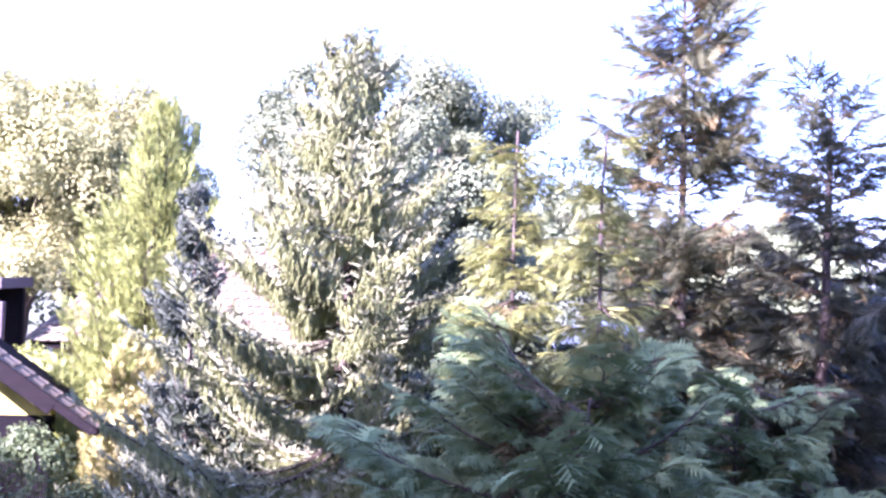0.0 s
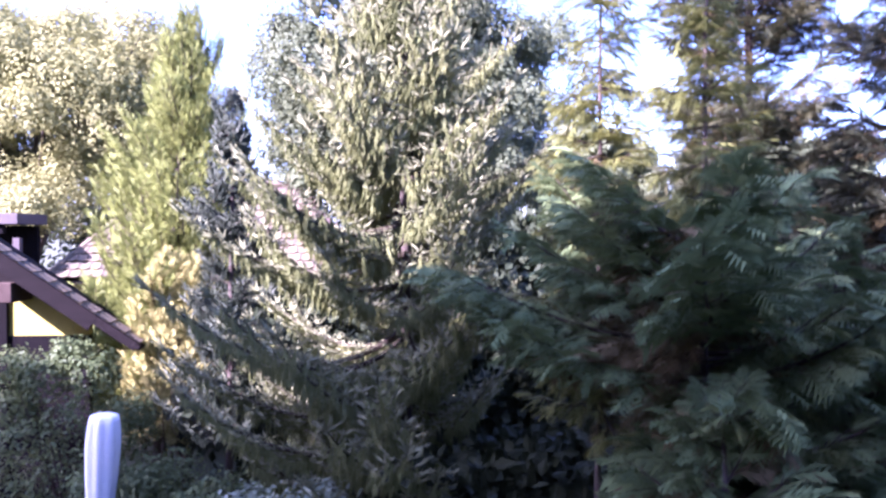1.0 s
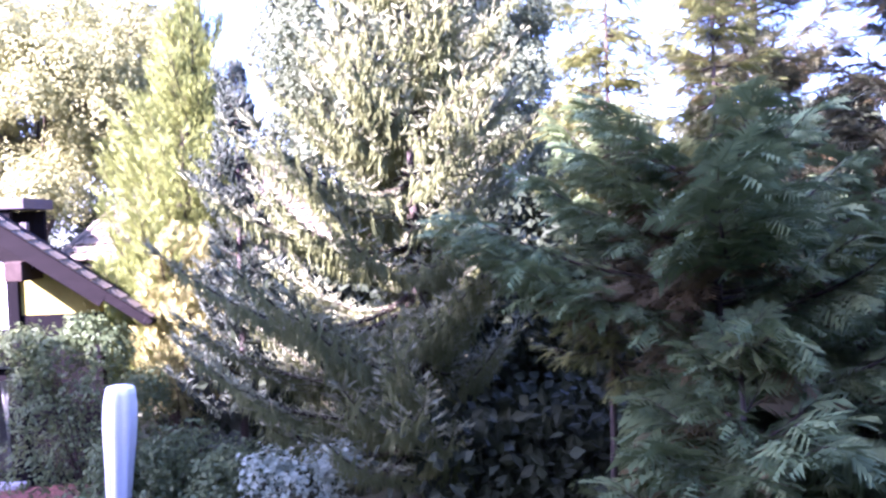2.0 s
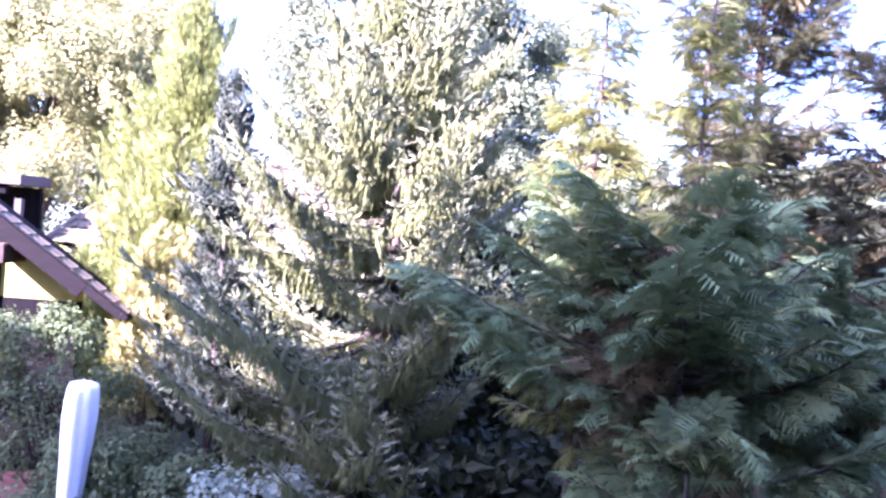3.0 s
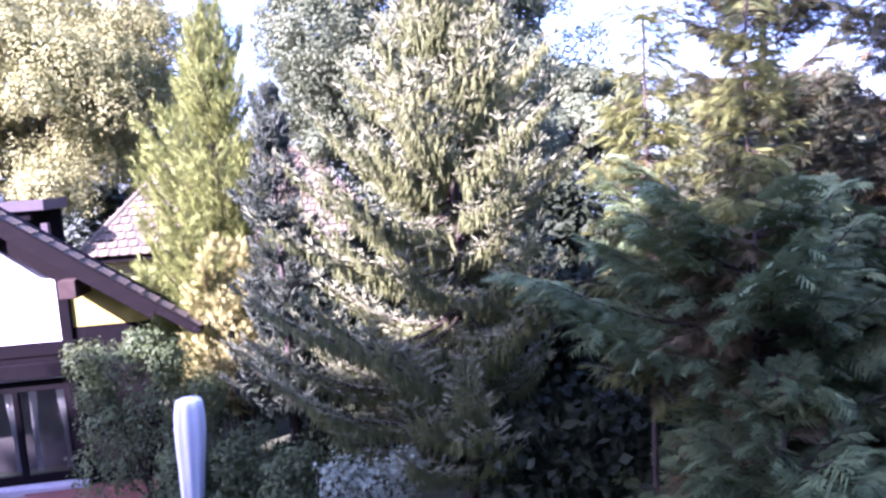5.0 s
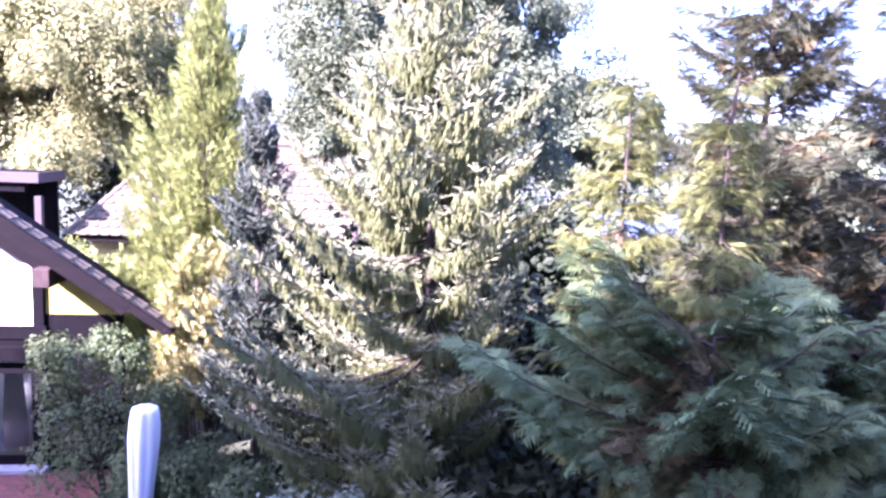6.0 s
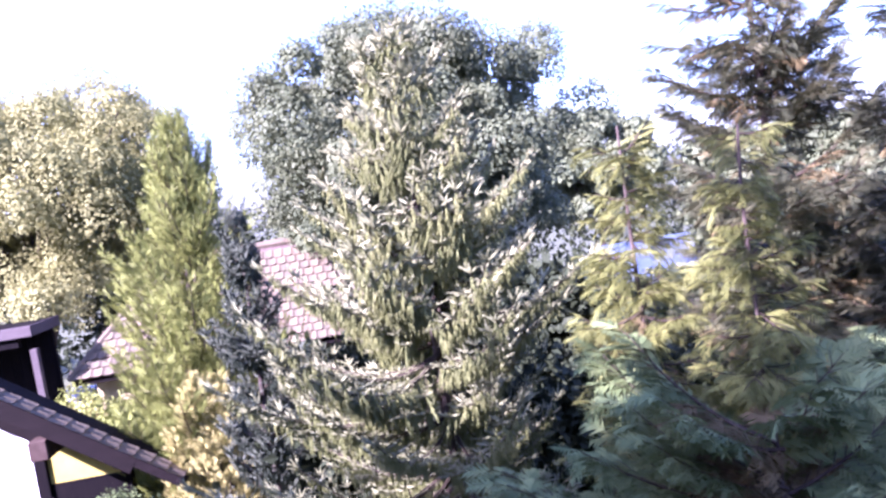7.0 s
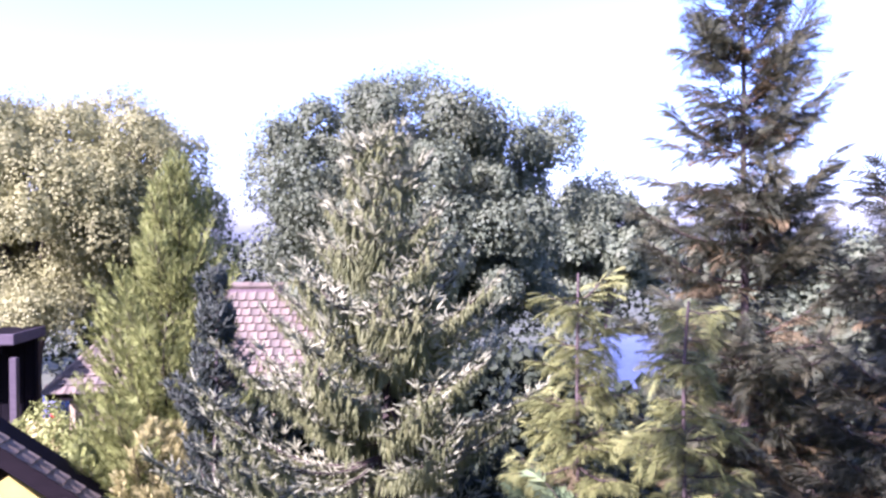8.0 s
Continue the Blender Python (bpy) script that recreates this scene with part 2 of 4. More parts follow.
def fan_spray(pairs=8, seed=2, curl=0.15, w=0.044):
    """A flat fern-like spray of scale leaves, one unit long: a rachis with close-set side plumes."""
    r = np.random.default_rng(seed)
    V, F = [(-0.035, 0, 0), (0.035, 0, 0), (0, -curl, 1.08)], [(0, 1, 2)]
    for i in range(pairs):
        for side in (-1, 1):
            z = 0.03 + 0.80 * (i + 0.4 * (side > 0) + 0.3 * r.random()) / pairs
            ln = (0.52 - 0.36 * abs(z - 0.2)) * (0.7 + 0.5 * r.random())
            n = len(V)
            V += [(-side * 0.01, -curl * z * z, z - w), (side * 0.02, -curl * z * z + 0.015, z + w * 1.3),
                  (side * ln, -curl * (z + 0.8 * ln) ** 2 + 0.09 * (r.random() - 0.7), z + ln * (0.6 + 0.4 * r.random()))]
            F += [(n, n + 1, n + 2)]
    return np.array(V), np.array(F)


BRUSH, BRUSH_F = needle_shoot()
SPRAYS = [fan_spray(7, s, 0.07 * s) for s in (2, 3, 4)]
BROAD_SPRAYS = [fan_spray(5, s, 0.07 * s, 0.085) for s in (2, 3, 4)]
LEAF = np.array([(0, 0, 0), (0.5, 0.12, 0.45), (0, -0.04, 1.0), (-0.5, 0.12, 0.45)])
LEAF_F = np.array([(0, 1, 2), (0, 2, 3)])
BLADE, BLADE_F = np.array([(-0.5, 0, 0.1), (0.5, 0.1, 0.15), (0, 0, 1.0)]), np.array([(0, 1, 2)])


def along(L, sag, rise, n):
    """A bough that leaves along +x, sags and then turns up: its points."""
    s = np.linspace(0, 1, n)
    return np.stack([L * s, 0.05 * L * np.sin(3.1 * s + L), L * (-sag * s + rise * s ** 2)], 1)


def at_s(pts, s):
    i = np.clip(s, 0, 1) * (len(pts) - 1)
    k = np.minimum(i.astype(int), len(pts) - 2)
    f = (i - k)[:, None]
    return pts[k] * (1 - f) + pts[k + 1] * f, unit(pts[k + 1] - pts[k])


def hanging_twig(seed=5, barbs=5):
    """A drooping twig one unit long: a slim spindle of needles with short side twigs that point down and out."""
    r = np.random.default_rng(seed)
    V = [(0, 0, 0), (0.42, 0, 0.4), (0, 0, 1.0), (-0.42, 0, 0.4), (0, 0.42, 0.35), (0, -0.42, 0.35)]
    F = [(0, 1, 2), (0, 2, 3), (0, 4, 2), (0, 2, 5)]
    for i in range(barbs):
        z, a = 0.04 + 0.62 * i / barbs, 2.4 * i + r.random()
        co, si = math.cos(a), math.sin(a)
        n = len(V)
        V += [(0.1 * co, 0.1 * si, z - 0.03), (0.1 * co - 0.2 * si, 0.1 * si + 0.2 * co, z + 0.08), (1.1 * co, 1.1 * si, z + 0.22 + 0.12 * r.random())]
        F.append((n, n + 1, n + 2))
    return np.array(V), np.array(F)


TWIG, TWIG_F = hanging_twig()


def spruce_bough(name, L, seed, sag=0.5, rise=0.85, mats=None, hang=1.0):
    """A spruce bough: a flat fan of branchlets, twigs hanging below each in a curtain, pale shoots along the top, a star of shoots at each tip."""
    r = np.random.default_rng(seed)
    pts = along(L, sag, rise, 10)
    woods = [tube(pts, np.linspace(0.024 * L ** 0.5, 0.007, 10), 5)]
    axes = [(pts, 0.10, 0.0)]
    n = int(6.0 * L) + 4
    for i in range(n):
        s0 = 0.16 + 0.78 * (i + 0.5 * r.random()) / n
        P0, T0 = at_s(pts, np.array([s0]))
        side = 1 if i % 2 else -1
        way = T0[0] * 0.85 + np.array([0, side * (0.55 + 0.25 * r.random()), 0.06 * r.normal()])
        way /= np.linalg.norm(way)
        ln = (0.13 + min(0.62, 0.36 * L) * (1.06 - s0)) * (0.75 + 0.45 * r.random())
        t = np.linspace(0, 1, 4)[:, None]
        axes.append((P0 + way * ln * t + np.array([[0, 0, 1.0]]) * ln * (-0.42 * t + 0.48 * t ** 2), 0.0, s0))
    down, top, star = [], [], []
    for q, (ax, start, s0) in enumerate(axes):
        ln = np.linalg.norm(ax[-1] - ax[0])
        if q:
            woods.append(tube(ax, np.linspace(0.007, 0.003, 4), 3))
        k = max(3, int(ln / 0.031))
        u = np.clip(start + (0.97 - start) * (np.arange(k) + r.random(k)) / k, 0, 1)
        P, T = at_s(ax, u)
        D = np.array([[0, 0, -1.0]]) + 0.22 * T + 0.11 * r.normal(size=(k, 3))
        far = u if q == 0 else s0 + 0.3 * u
        down.append(scatter(TWIG, TWIG_F, P, D, r.normal(size=(k, 3)), hang * (0.10 + 0.26 * r.random(k)) * (1.25 - 0.7 * far), 0.031))
        k = max(2, int(ln / (0.10 if q else 0.035)))
        u = np.clip(start + (1 - start) * (np.arange(k) + r.random(k)) / k, 0, 1)
        P, T = at_s(ax, u)
        lat = unit(np.cross(T, np.array([[0, 0, 1.0]]))) * np.where(np.arange(k) % 2, 1.0, -1.0)[:, None]
        D = T + 0.65 * lat + np.array([[0, 0, 0.28]]) + 0.16 * r.normal(size=(k, 3))
        top.append(scatter(BRUSH, BRUSH_F, P, D, r.normal(size=(k, 3)), 0.08 + 0.06 * r.random(k), 0.025))
        k = 4 if q else 9
        fan = np.linspace(-1.0, 1.0, k)[:, None]
        tip = unit(ax[-1:] - ax[-2:-1])
        lat = unit(np.cross(tip, np.array([[0, 0, 1.0]])))
        D = tip * (1.1 - 0.6 * np.abs(fan)) + lat * fan + np.array([[0, 0, 0.25]]) + 0.18 * r.normal(size=(k, 3))
        star.append(scatter(BRUSH, BRUSH_F, np.repeat(ax[-1:], k, 0), D, r.normal(size=(k, 3)), (0.11 if q else 0.17) + 0.09 * r.random(k), (0.024 if q else 0.030)))
    parts = [join(*woods), join(*down), join(*top, *star)]
    V, F = join(*parts)
    idx = np.concatenate([np.full(len(p[1]), i) for i, p in enumerate(parts)])
    return mesh_of(name, V, F, mats, idx)


def cypress_bough(name, L, seed, sag=0.1, rise=0.5, mats=None, spray=0.26, gap=0.075, flat=1.0, droop=0.25, wide=0.34, rough=0.18, slim=1.0, brown=0.30, sprays=SPRAYS):
    """A cypress bough like a broad fern: wood, side shoots in one layer, each set with flat sprays; browner towards the trunk."""
    r = np.random.default_rng(seed)
    pts = along(L, sag, rise, 10)
    woods = [tube(pts, np.linspace(0.020 * L ** 0.5, 0.004, 10), 4)]
    sets, inner = [], []
    shoots = max(5, int(10.5 * L) + 2)
    Y = np.array([0, 1.0, 0])
    for i in range(shoots + 1):
        last = i == shoots
        s0 = 0.93 if last else 0.04 + 0.90 * (i + 0.8 * r.random()) / shoots
        P0, T0 = at_s(pts, np.array([s0]))
        side = -1 if i % 2 else 1
        way = T0[0] + (0 if last else 1) * (side * Y * (0.55 + 0.5 * r.random()) + np.array([0, 0, 0.45 * r.random() - 0.15]))
        way = way / np.linalg.norm(way)
        sl = (0.16 + wide * L * (1.08 - s0) * min(1.0, 0.45 + 2.2 * s0)) * (0.7 + 0.55 * r.random())
        t = np.linspace(0, 1, 5)[:, None]
        sp = P0 + way * sl * t + np.array([[0, 0, 1.0]]) * (0.10 * sl * t - droop * sl * t ** 2)
        woods.append(tube(sp, np.linspace(0.006, 0.002, 5), 3))
        k = max(3, int(sl / gap) + 2)
        u = np.linspace(0.1, 1.0, k)
        P, T = at_s(sp, u)
        sd = np.where(np.arange(k) % 2, 1.0, -1.0)[:, None]
        lat = unit(np.cross(T, np.array([[0, 0, 1.0]])))
        D = T + sd * lat * (1.05 - 0.75 * u[:, None]) - np.array([[0, 0, droop]]) * (0.2 + r.random((k, 1))) + rough * r.normal(size=(k, 3))
        N = np.array([[0, 0, 1.0]]) * flat + sd * lat * 0.35 + 0.22 * r.normal(size=(k, 3))
        ln = spray * (1.1 - 0.25 * u) * (0.75 + 0.5 * r.random(k))
        tv, tf = sprays[i % 3]
        (inner if s0 < brown and r.random() < 0.6 else sets).append(scatter(tv, tf, P, D, N, ln, ln * slim))
    wood = join(*woods)
    green = join(*sets)
    parts = [wood, green] + ([join(*inner)] if inner else [])
    V, F = join(*parts)
    idx = np.concatenate([np.full(len(p[1]), i) for i, p in enumerate(parts)])
    return mesh_of(name, V, F, mats, idx)


def trunk_mesh(name, H, r0, lean=(0, 0), wander=0.05, seed=3, sides=9, mat=None):
    r = np.random.default_rng(seed)
    n = 14
    t = np.linspace(0, 1, n)
    pts = np.stack([lean[0] * t + wander * np.cumsum(r.normal(size=n)) * 0.3 * t, lean[1] * t + wander * np.cumsum(r.normal(size=n)) * 0.3 * t, H * t], 1)
    rad = r0 * (1 - t) ** 0.8 + 0.012
    rad[0] *= 1.35
    V, F = tube(pts, rad, sides)
    return mesh_of(name, V, F, [mat or M_BARK], smooth=True), pts


def pick(variants, L):
    ls = [v[0] for v in variants]
    best = min(range(len(ls)), key=lambda i: abs(math.log(ls[i] / L)) + 0.12 * rng.random())
    return variants[best][1], L / ls[best]


def conifer(name, place, H, profile, variants, label, category, z0, step, per, r0=0.16, lean=(0, 0), tilt=(-8, 12), seed=5, jitter=0.25, lift_top=35, side_bias=None, roll=9, loose=1.0, short=0.78, side_lift=None):
    """A conifer: trunk and boughs in loose whorls; each bough is a part. profile(z) gives the reach of the boughs."""
    root = thing(name, place, label, category)
    me, pts = trunk_mesh("trunk", H, r0, lean, 0.04, seed)
    child("trunk", me, root)
    z, a0 = z0, rng.random() * 6
    while z < H * 0.985:
        n = per if z < H * 0.85 else max(3, per - 1)
        for j in range(n):
            zz = min(H * 0.99, z + step * loose * (rng.random() - 0.5))
            a = a0 + 2 * math.pi * (j + jitter * (rng.random() - 0.5) * 2) / n
            L = profile(zz) * (short + (1.18 - short) * rng.random())
            if side_bias:
                L *= side_bias(a, zz)
            if L < 0.12:
                continue
            c, _ = at_s(pts, np.array([zz / H]))
            data, sc = pick(variants, L)
            up = -(tilt[0] + (tilt[1] - tilt[0]) * rng.random()) - lift_top * max(0, (zz / H - 0.7) / 0.3)
            if side_lift:
                up -= side_lift(a, zz)
            m = Matrix.Translation(Vector(c[0])) @ pose(0, 0, 0, 0, 0, math.degrees(a)) @ pose(0, 0, 0, rng.normal() * roll, up, 0) @ Matrix.Scale(sc, 4)
            child("bough", data, root, m)
        z += step * (0.85 + 0.3 * rng.random())
        a0 += 2.4
    return root


def leaf_cloud(centres, radii, per, size, seed, squash=1.0, up=0.5, form=(LEAF, LEAF_F), wide=0.7):
    """Leaves over the shells of many lobes, so that the crown has clumps, hollows and an uneven rim."""
    r = np.random.default_rng(seed)
    k = len(centres) * per
    c = np.repeat(np.asarray(centres), per, 0)
    R = np.repeat(np.asarray(radii), per)
    d = unit(r.normal(size=(k, 3)))
    d[:, 2] = np.where(d[:, 2] < -0.65, -d[:, 2] * 0.6, d[:, 2])
    rad = R * (0.55 + 0.45 * r.random(k) ** 0.5) * (1 + 0.16 * np.sin(9 * d[:, 0] + 7 * d[:, 1] + R * 5))
    P = c + d * rad[:, None] * np.array([[1, 1, squash]])
    N = unit(d * 2.4 + np.array([[0, 0, up]]) + 0.95 * r.normal(size=(k, 3)))
    D = r.normal(size=(k, 3)) + np.array([[0, 0, -0.35]])
    D -= N * np.sum(D * N, 1, keepdims=True)
    ln = size * (0.65 + 0.7 * r.random(k))
    return scatter(*form, P, D, N, ln, ln * wide)


def broad_tree(name, place, H, centre, radii, lobes, per, size, mat, label, seed, lobe=(0.5, 0.95), trunk=0.3):
    """A broad-leaved tree: trunk, forking limbs, and a crown in several masses of leaves."""
    r = np.random.default_rng(seed)
    root = thing(name, place, label, "tree")
    me, pts = trunk_mesh("trunk", H * 0.75, trunk, (centre[0] * 0.6, centre[1] * 0.6), 0.15, seed)
    child("trunk", me, root)
    q = np.arange(lobes) + 0.5
    zz = 0.97 - 1.85 * q / lobes
    d = np.stack([np.sqrt(1 - zz ** 2) * np.cos(2.39996 * q), np.sqrt(1 - zz ** 2) * np.sin(2.39996 * q), zz], 1) + 0.14 * r.normal(size=(lobes, 3))
    C = np.array(centre) + d * np.array(radii) * (0.45 + 0.55 * r.random(lobes) ** 0.5)[:, None]
    R = lobe[0] + (lobe[1] - lobe[0]) * r.random(lobes)
    for i in range(3, lobes, max(1, lobes // 20)):
        a = at_s(pts, np.array([0.35 + 0.5 * r.random()]))[0][0]
        b = C[i]
        t = np.linspace(0, 1, 6)[:, None]
        line = a * (1 - t) + b * t + np.array([[0, 0, 0.5]]) * np.sin(t * 3.14)
        V, F = tube(line, np.linspace(trunk * 0.35, 0.02, 6), 5)
        child("limb", mesh_of("limb", V, F, [M_BARK], smooth=True), root)
    groups = 6
    for g in range(groups):
        V, F = leaf_cloud(C[g::groups], R[g::groups], per, size, seed * 10 + g, 1.0, 0.5, (BLADE, BLADE_F), 1.0)
        child("crown", mesh_of("crown", V, F, [mat]), root)
    return root


def shrub(name, place, blobs, per, size, mat, label, category="shrub", seed=1, stems=12, squash=1.0):
    r = np.random.default_rng(seed)
    root = thing(name, place, label, category)
    for i in range(stems):
        b = np.array(blobs[i % len(blobs)][:3]) + 0.25 * r.normal(size=3)
        t = np.linspace(0, 1, 5)[:, None]
        line = np.array([[0.15 * r.normal(), 0.15 * r.normal(), 0]]) * (1 - t) + b * t ** 0.8
        V, F = tube(line, np.linspace(0.03, 0.006, 5), 4)
        child("stem", mesh_of("stem", V, F, [M_TWIG]), root)
    C = np.array([b[:3] for b in blobs], float)
    R = np.array([b[3] for b in blobs], float)
    V, F = leaf_cloud(C, R, per, size, seed + 50, squash)
    child("foliage", mesh_of("foliage", V, F, [mat]), root)
    return root

# ---------------------------------------------------------------- ground
g = bmesh.new()
bmesh.ops.create_grid(g, x_segments=60, y_segments=60, size=1.0)
for v in g.verts:
    # finer in the garden, reaching the horizon
    x, y = v.co.x, v.co.y
    v.co.x, v.co.y = 26 * x + 900 * x ** 7, 12 + 26 * y + 900 * y ** 7
    v.co.z = 0.04 * noise.noise(Vector((v.co.x * 0.5, v.co.y * 0.5, 0))) - 0.04
ground = part("ground", g, M_GROUND, None, "dark garden soil with thin grass under trees")
tagged(ground, "", "ground", "", "structure")

# ---------------------------------------------------------------- half-timbered gable house
WALL_Y = 13.55          # face of the gable wall
EAVE, VERGE_Y, PITCH = (-5.75, 3.30), 12.65, 35.3
SLOPE = math.tan(radians(PITCH))


def roof_z(x):
    """Upper edge of the verge at x."""
    return EAVE[1] + (EAVE[0] - x) * SLOPE


house = thing("gable_house", (0, 0, 0), "half-timbered house with white plaster panels and a dark tiled gable roof", "house")
LEFT = -15.0
# wall of plaster panels between dark timbers
bm = bmesh.new()
ring = [(LEFT, 2.30), (-8.62, 2.30), (-8.62, roof_z(-8.62) - 0.42), (-10.35, roof_z(-10.35) - 0.42), (LEFT, roof_z(-10.35) - 0.42)]
fr = [bm.verts.new((x, WALL_Y, z)) for x, z in ring]
bk = [bm.verts.new((x, WALL_Y + 0.24, z)) for x, z in ring]
bm.faces.new(fr)
bm.faces.new(bk[::-1])
for i in range(5):
    bm.faces.new((fr[i], bk[i], bk[(i + 1) % 5], fr[(i + 1) % 5]))
bmesh.ops.recalc_face_normals(bm, faces=bm.faces[:])
part("plaster_panel", bm, M_PLASTER, house, "white plaster infill")
bm = bmesh.new()
ring = [(-8.39, 3.3), (-6.95, 3.3), (-6.95, roof_z(-6.95) - 0.32), (-8.39, roof_z(-8.39) - 0.32)]
fr = [bm.verts.new((x, WALL_Y + 0.03, z)) for x, z in ring]
bk = [bm.verts.new((x, WALL_Y + 0.24, z)) for x, z in ring]
bm.faces.new(fr)
bm.faces.new(bk[::-1])
for i in range(4):
    bm.faces.new((fr[i], bk[i], bk[(i + 1) % 4], fr[(i + 1) % 4]))
bmesh.ops.recalc_face_normals(bm, faces=bm.faces[:])
part("plaster_panel", bm, M_YELLOW, house, "yellow plaster panel under the verge")
# dark panel added to end the yellow at the shrub line
part("filler_panel", box(-8.39, -6.95, WALL_Y + 0.02, WALL_Y + 0.24, 0.0, 3.295), M_TIMBER, house, "dark panel added below the yellow plaster", bevel=0.008)
part("post", box(-8.62, -8.40, WALL_Y - 0.04, WALL_Y + 0.26, 0.0, roof_z(-8.4) - 0.40), M_TIMBER, house, bevel=0.012)
part("beam", box(LEFT, -8.36, WALL_Y - 0.05, WALL_Y + 0.26, 2.78, 3.06), M_TIMBER, house, bevel=0.012)
part("beam", box(LEFT, -8.30, WALL_Y - 0.16, WALL_Y + 0.26, 2.36, 2.66), M_TIMBER, house, bevel=0.012)
part("beam", box(LEFT, -8.62, WALL_Y - 0.02, WALL_Y + 0.25, 2.66, 2.78), M_TIMBER, house, bevel=0.008)
part("post", box(-10.95, -10.73, WALL_Y - 0.03, WALL_Y + 0.26, 0.0, 5.7), M_TIMBER, house, bevel=0.012)
# glazed double door below the beams, with curtains inside
door = part("garden_door", box(-10.73, -10.63, WALL_Y + 0.02, WALL_Y + 0.12, 0.12, 2.36), M_TIMBER, house, "dark glazed garden door", bevel=0.006)
for x0, x1, z0, z1 in ((-8.72, -8.62, 0.12, 2.36), (-10.63, -8.72, 2.06, 2.36), (-10.63, -8.72, 0.12, 0.30), (-9.72, -9.60, 0.30, 2.06)):
    part("door_frame", box(x0, x1, WALL_Y + 0.02, WALL_Y + 0.12, z0, z1), M_TIMBER, door, bevel=0.006)
for x0, x1 in ((-10.63, -9.72), (-9.60, -8.72)):
    ob = part("pane", box(x0, x1, WALL_Y + 0.06, WALL_Y + 0.07, 0.30, 2.06), M_GLASS, door)
    ob.visible_shadow = False
part("threshold", box(-10.95, -8.40, WALL_Y - 0.25, WALL_Y + 0.26, 0.0, 0.12), M_CONCRETE, house, "grey stone doorstep", bevel=0.01)
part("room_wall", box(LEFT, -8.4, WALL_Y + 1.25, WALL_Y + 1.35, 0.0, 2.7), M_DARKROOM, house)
part("side_wall", box(-8.50, -8.40, WALL_Y + 0.26, WALL_Y + 1.35, 0.0, 2.7), M_TIMBER, house, "dark boarded side wall")


def curtain(x0, x1, z0, z1, y, seed):
    """A hanging cloth with folds, gathered towards its foot."""
    bm = bmesh.new()
    nx, nz = 36, 10
    grid = []
    for j in range(nz + 1):
        t = j / nz
        row = []
        for i in range(nx + 1):
            u = i / nx
            w = 1 - 0.45 * math.sin(t * 2.2) ** 2
            x = x0 + (x1 - x0) * (u * w)
            row.append(bm.verts.new((x, y + 0.04 * math.sin(u * 34 + seed), z1 + (z0 - z1) * t)))
        grid.append(row)
    for j in range(nz):
        for i in range(nx):
            bm.faces.new((grid[j][i], grid[j][i + 1], grid[j + 1][i + 1], grid[j + 1][i]))
    return bm


for x0, x1, s in ((-8.80, -8.98, 1), (-9.52, -9.36, 2), (-9.80, -9.98, 3)):
    ob = part("curtain", curtain(x0, x1, 0.3, 2.1, WALL_Y + 0.32, s), M_CURTAIN, None)
    tagged(ob, "pale gathered curtain hanging inside the garden door", "curtain", "door curtains")

# roof over the gable: a narrow strip of tiles, barge board, soffit, purlin ends
TOP_X = -11.6
run = EAVE[0] - TOP_X
slope_len = run / math.cos(math.atan(SLOPE))
roof_m = Matrix.Translation((EAVE[0], 0, EAVE[1])) @ pose(0, 0, 0, 0, PITCH, 0)     # local -x runs up the slope
roof_part = part("roof", box(-slope_len, 0.0, VERGE_Y + 0.03, VERGE_Y + 0.36, -0.13, -0.06, roof_m), M_UNDER, house, "tiled roof slope with a brown barge board")
part("barge_board", box(-slope_len, -0.85, VERGE_Y, VERGE_Y + 0.035, -0.36, -0.055, roof_m), M_BARGE, house, "brown stained barge board", bevel=0.006)
part("barge_board", box(-slope_len, -2.3, VERGE_Y + 0.42, VERGE_Y + 0.46, -0.72, -0.175, roof_m), M_BARGE, house, bevel=0.006)
part("barge_board", box(-0.85, 0.02, VERGE_Y + 0.002, VERGE_Y + 0.033, -0.22, -0.055, roof_m), M_BARGE, house, bevel=0.006)
part("soffit", box(-slope_len, -0.1, VERGE_Y + 0.04, WALL_Y + 0.2, -0.17, -0.135, roof_m), M_BARGE, house)
part("gutter", box(-0.06, 0.09, VERGE_Y - 0.02, VERGE_Y + 0.36, -0.17, -0.07, roof_m), M_BARGE, house, "brown eaves gutter", bevel=0.02)
for xx in (-8.12, -9.9):
    zz = roof_z(xx) - 0.62
    part("purlin", box(xx - 0.16, xx + 0.16, VERGE_Y + 0.05, WALL_Y + 0.3, zz - 0.36, zz, None), M_PURLIN, house, "brown purlin end", bevel=0.015)


def tile_mesh(w, l, t, roll=0.018):
    """One curved clay tile lying along -x, with a raised roll at one side."""
    ys = np.linspace(0, w, 5)
    hs = np.array([roll, 0.004, 0.0, 0.004, roll])
    V = [(x, y, h + (t if k == 0 else 0)) for k, x in enumerate((0.0, -l)) for y, h in zip(ys, hs)]
    V += [(0.0, y, h) for y, h in zip(ys, hs)]
    F = []
    for i in range(4):
        F.append((i, i + 1, 5 + i + 1, 5 + i))
        F.append((10 + i, 10 + i + 1, i + 1, i))
    return mesh_of("tile", V, F, [M_TILE])


TILE = tile_mesh(0.236, 0.36, 0.022)
for i in range(int(slope_len / 0.32)):
    for j in range(2):
        m = roof_m @ pose(-0.32 * i + 0.02, VERGE_Y - 0.05 + 0.20 * j, -0.05 + 0.002 * (j % 2), rng.normal() * 0.6, rng.normal() * 0.5, rng.normal() * 0.6)
        child("tile", TILE, roof_part, m)

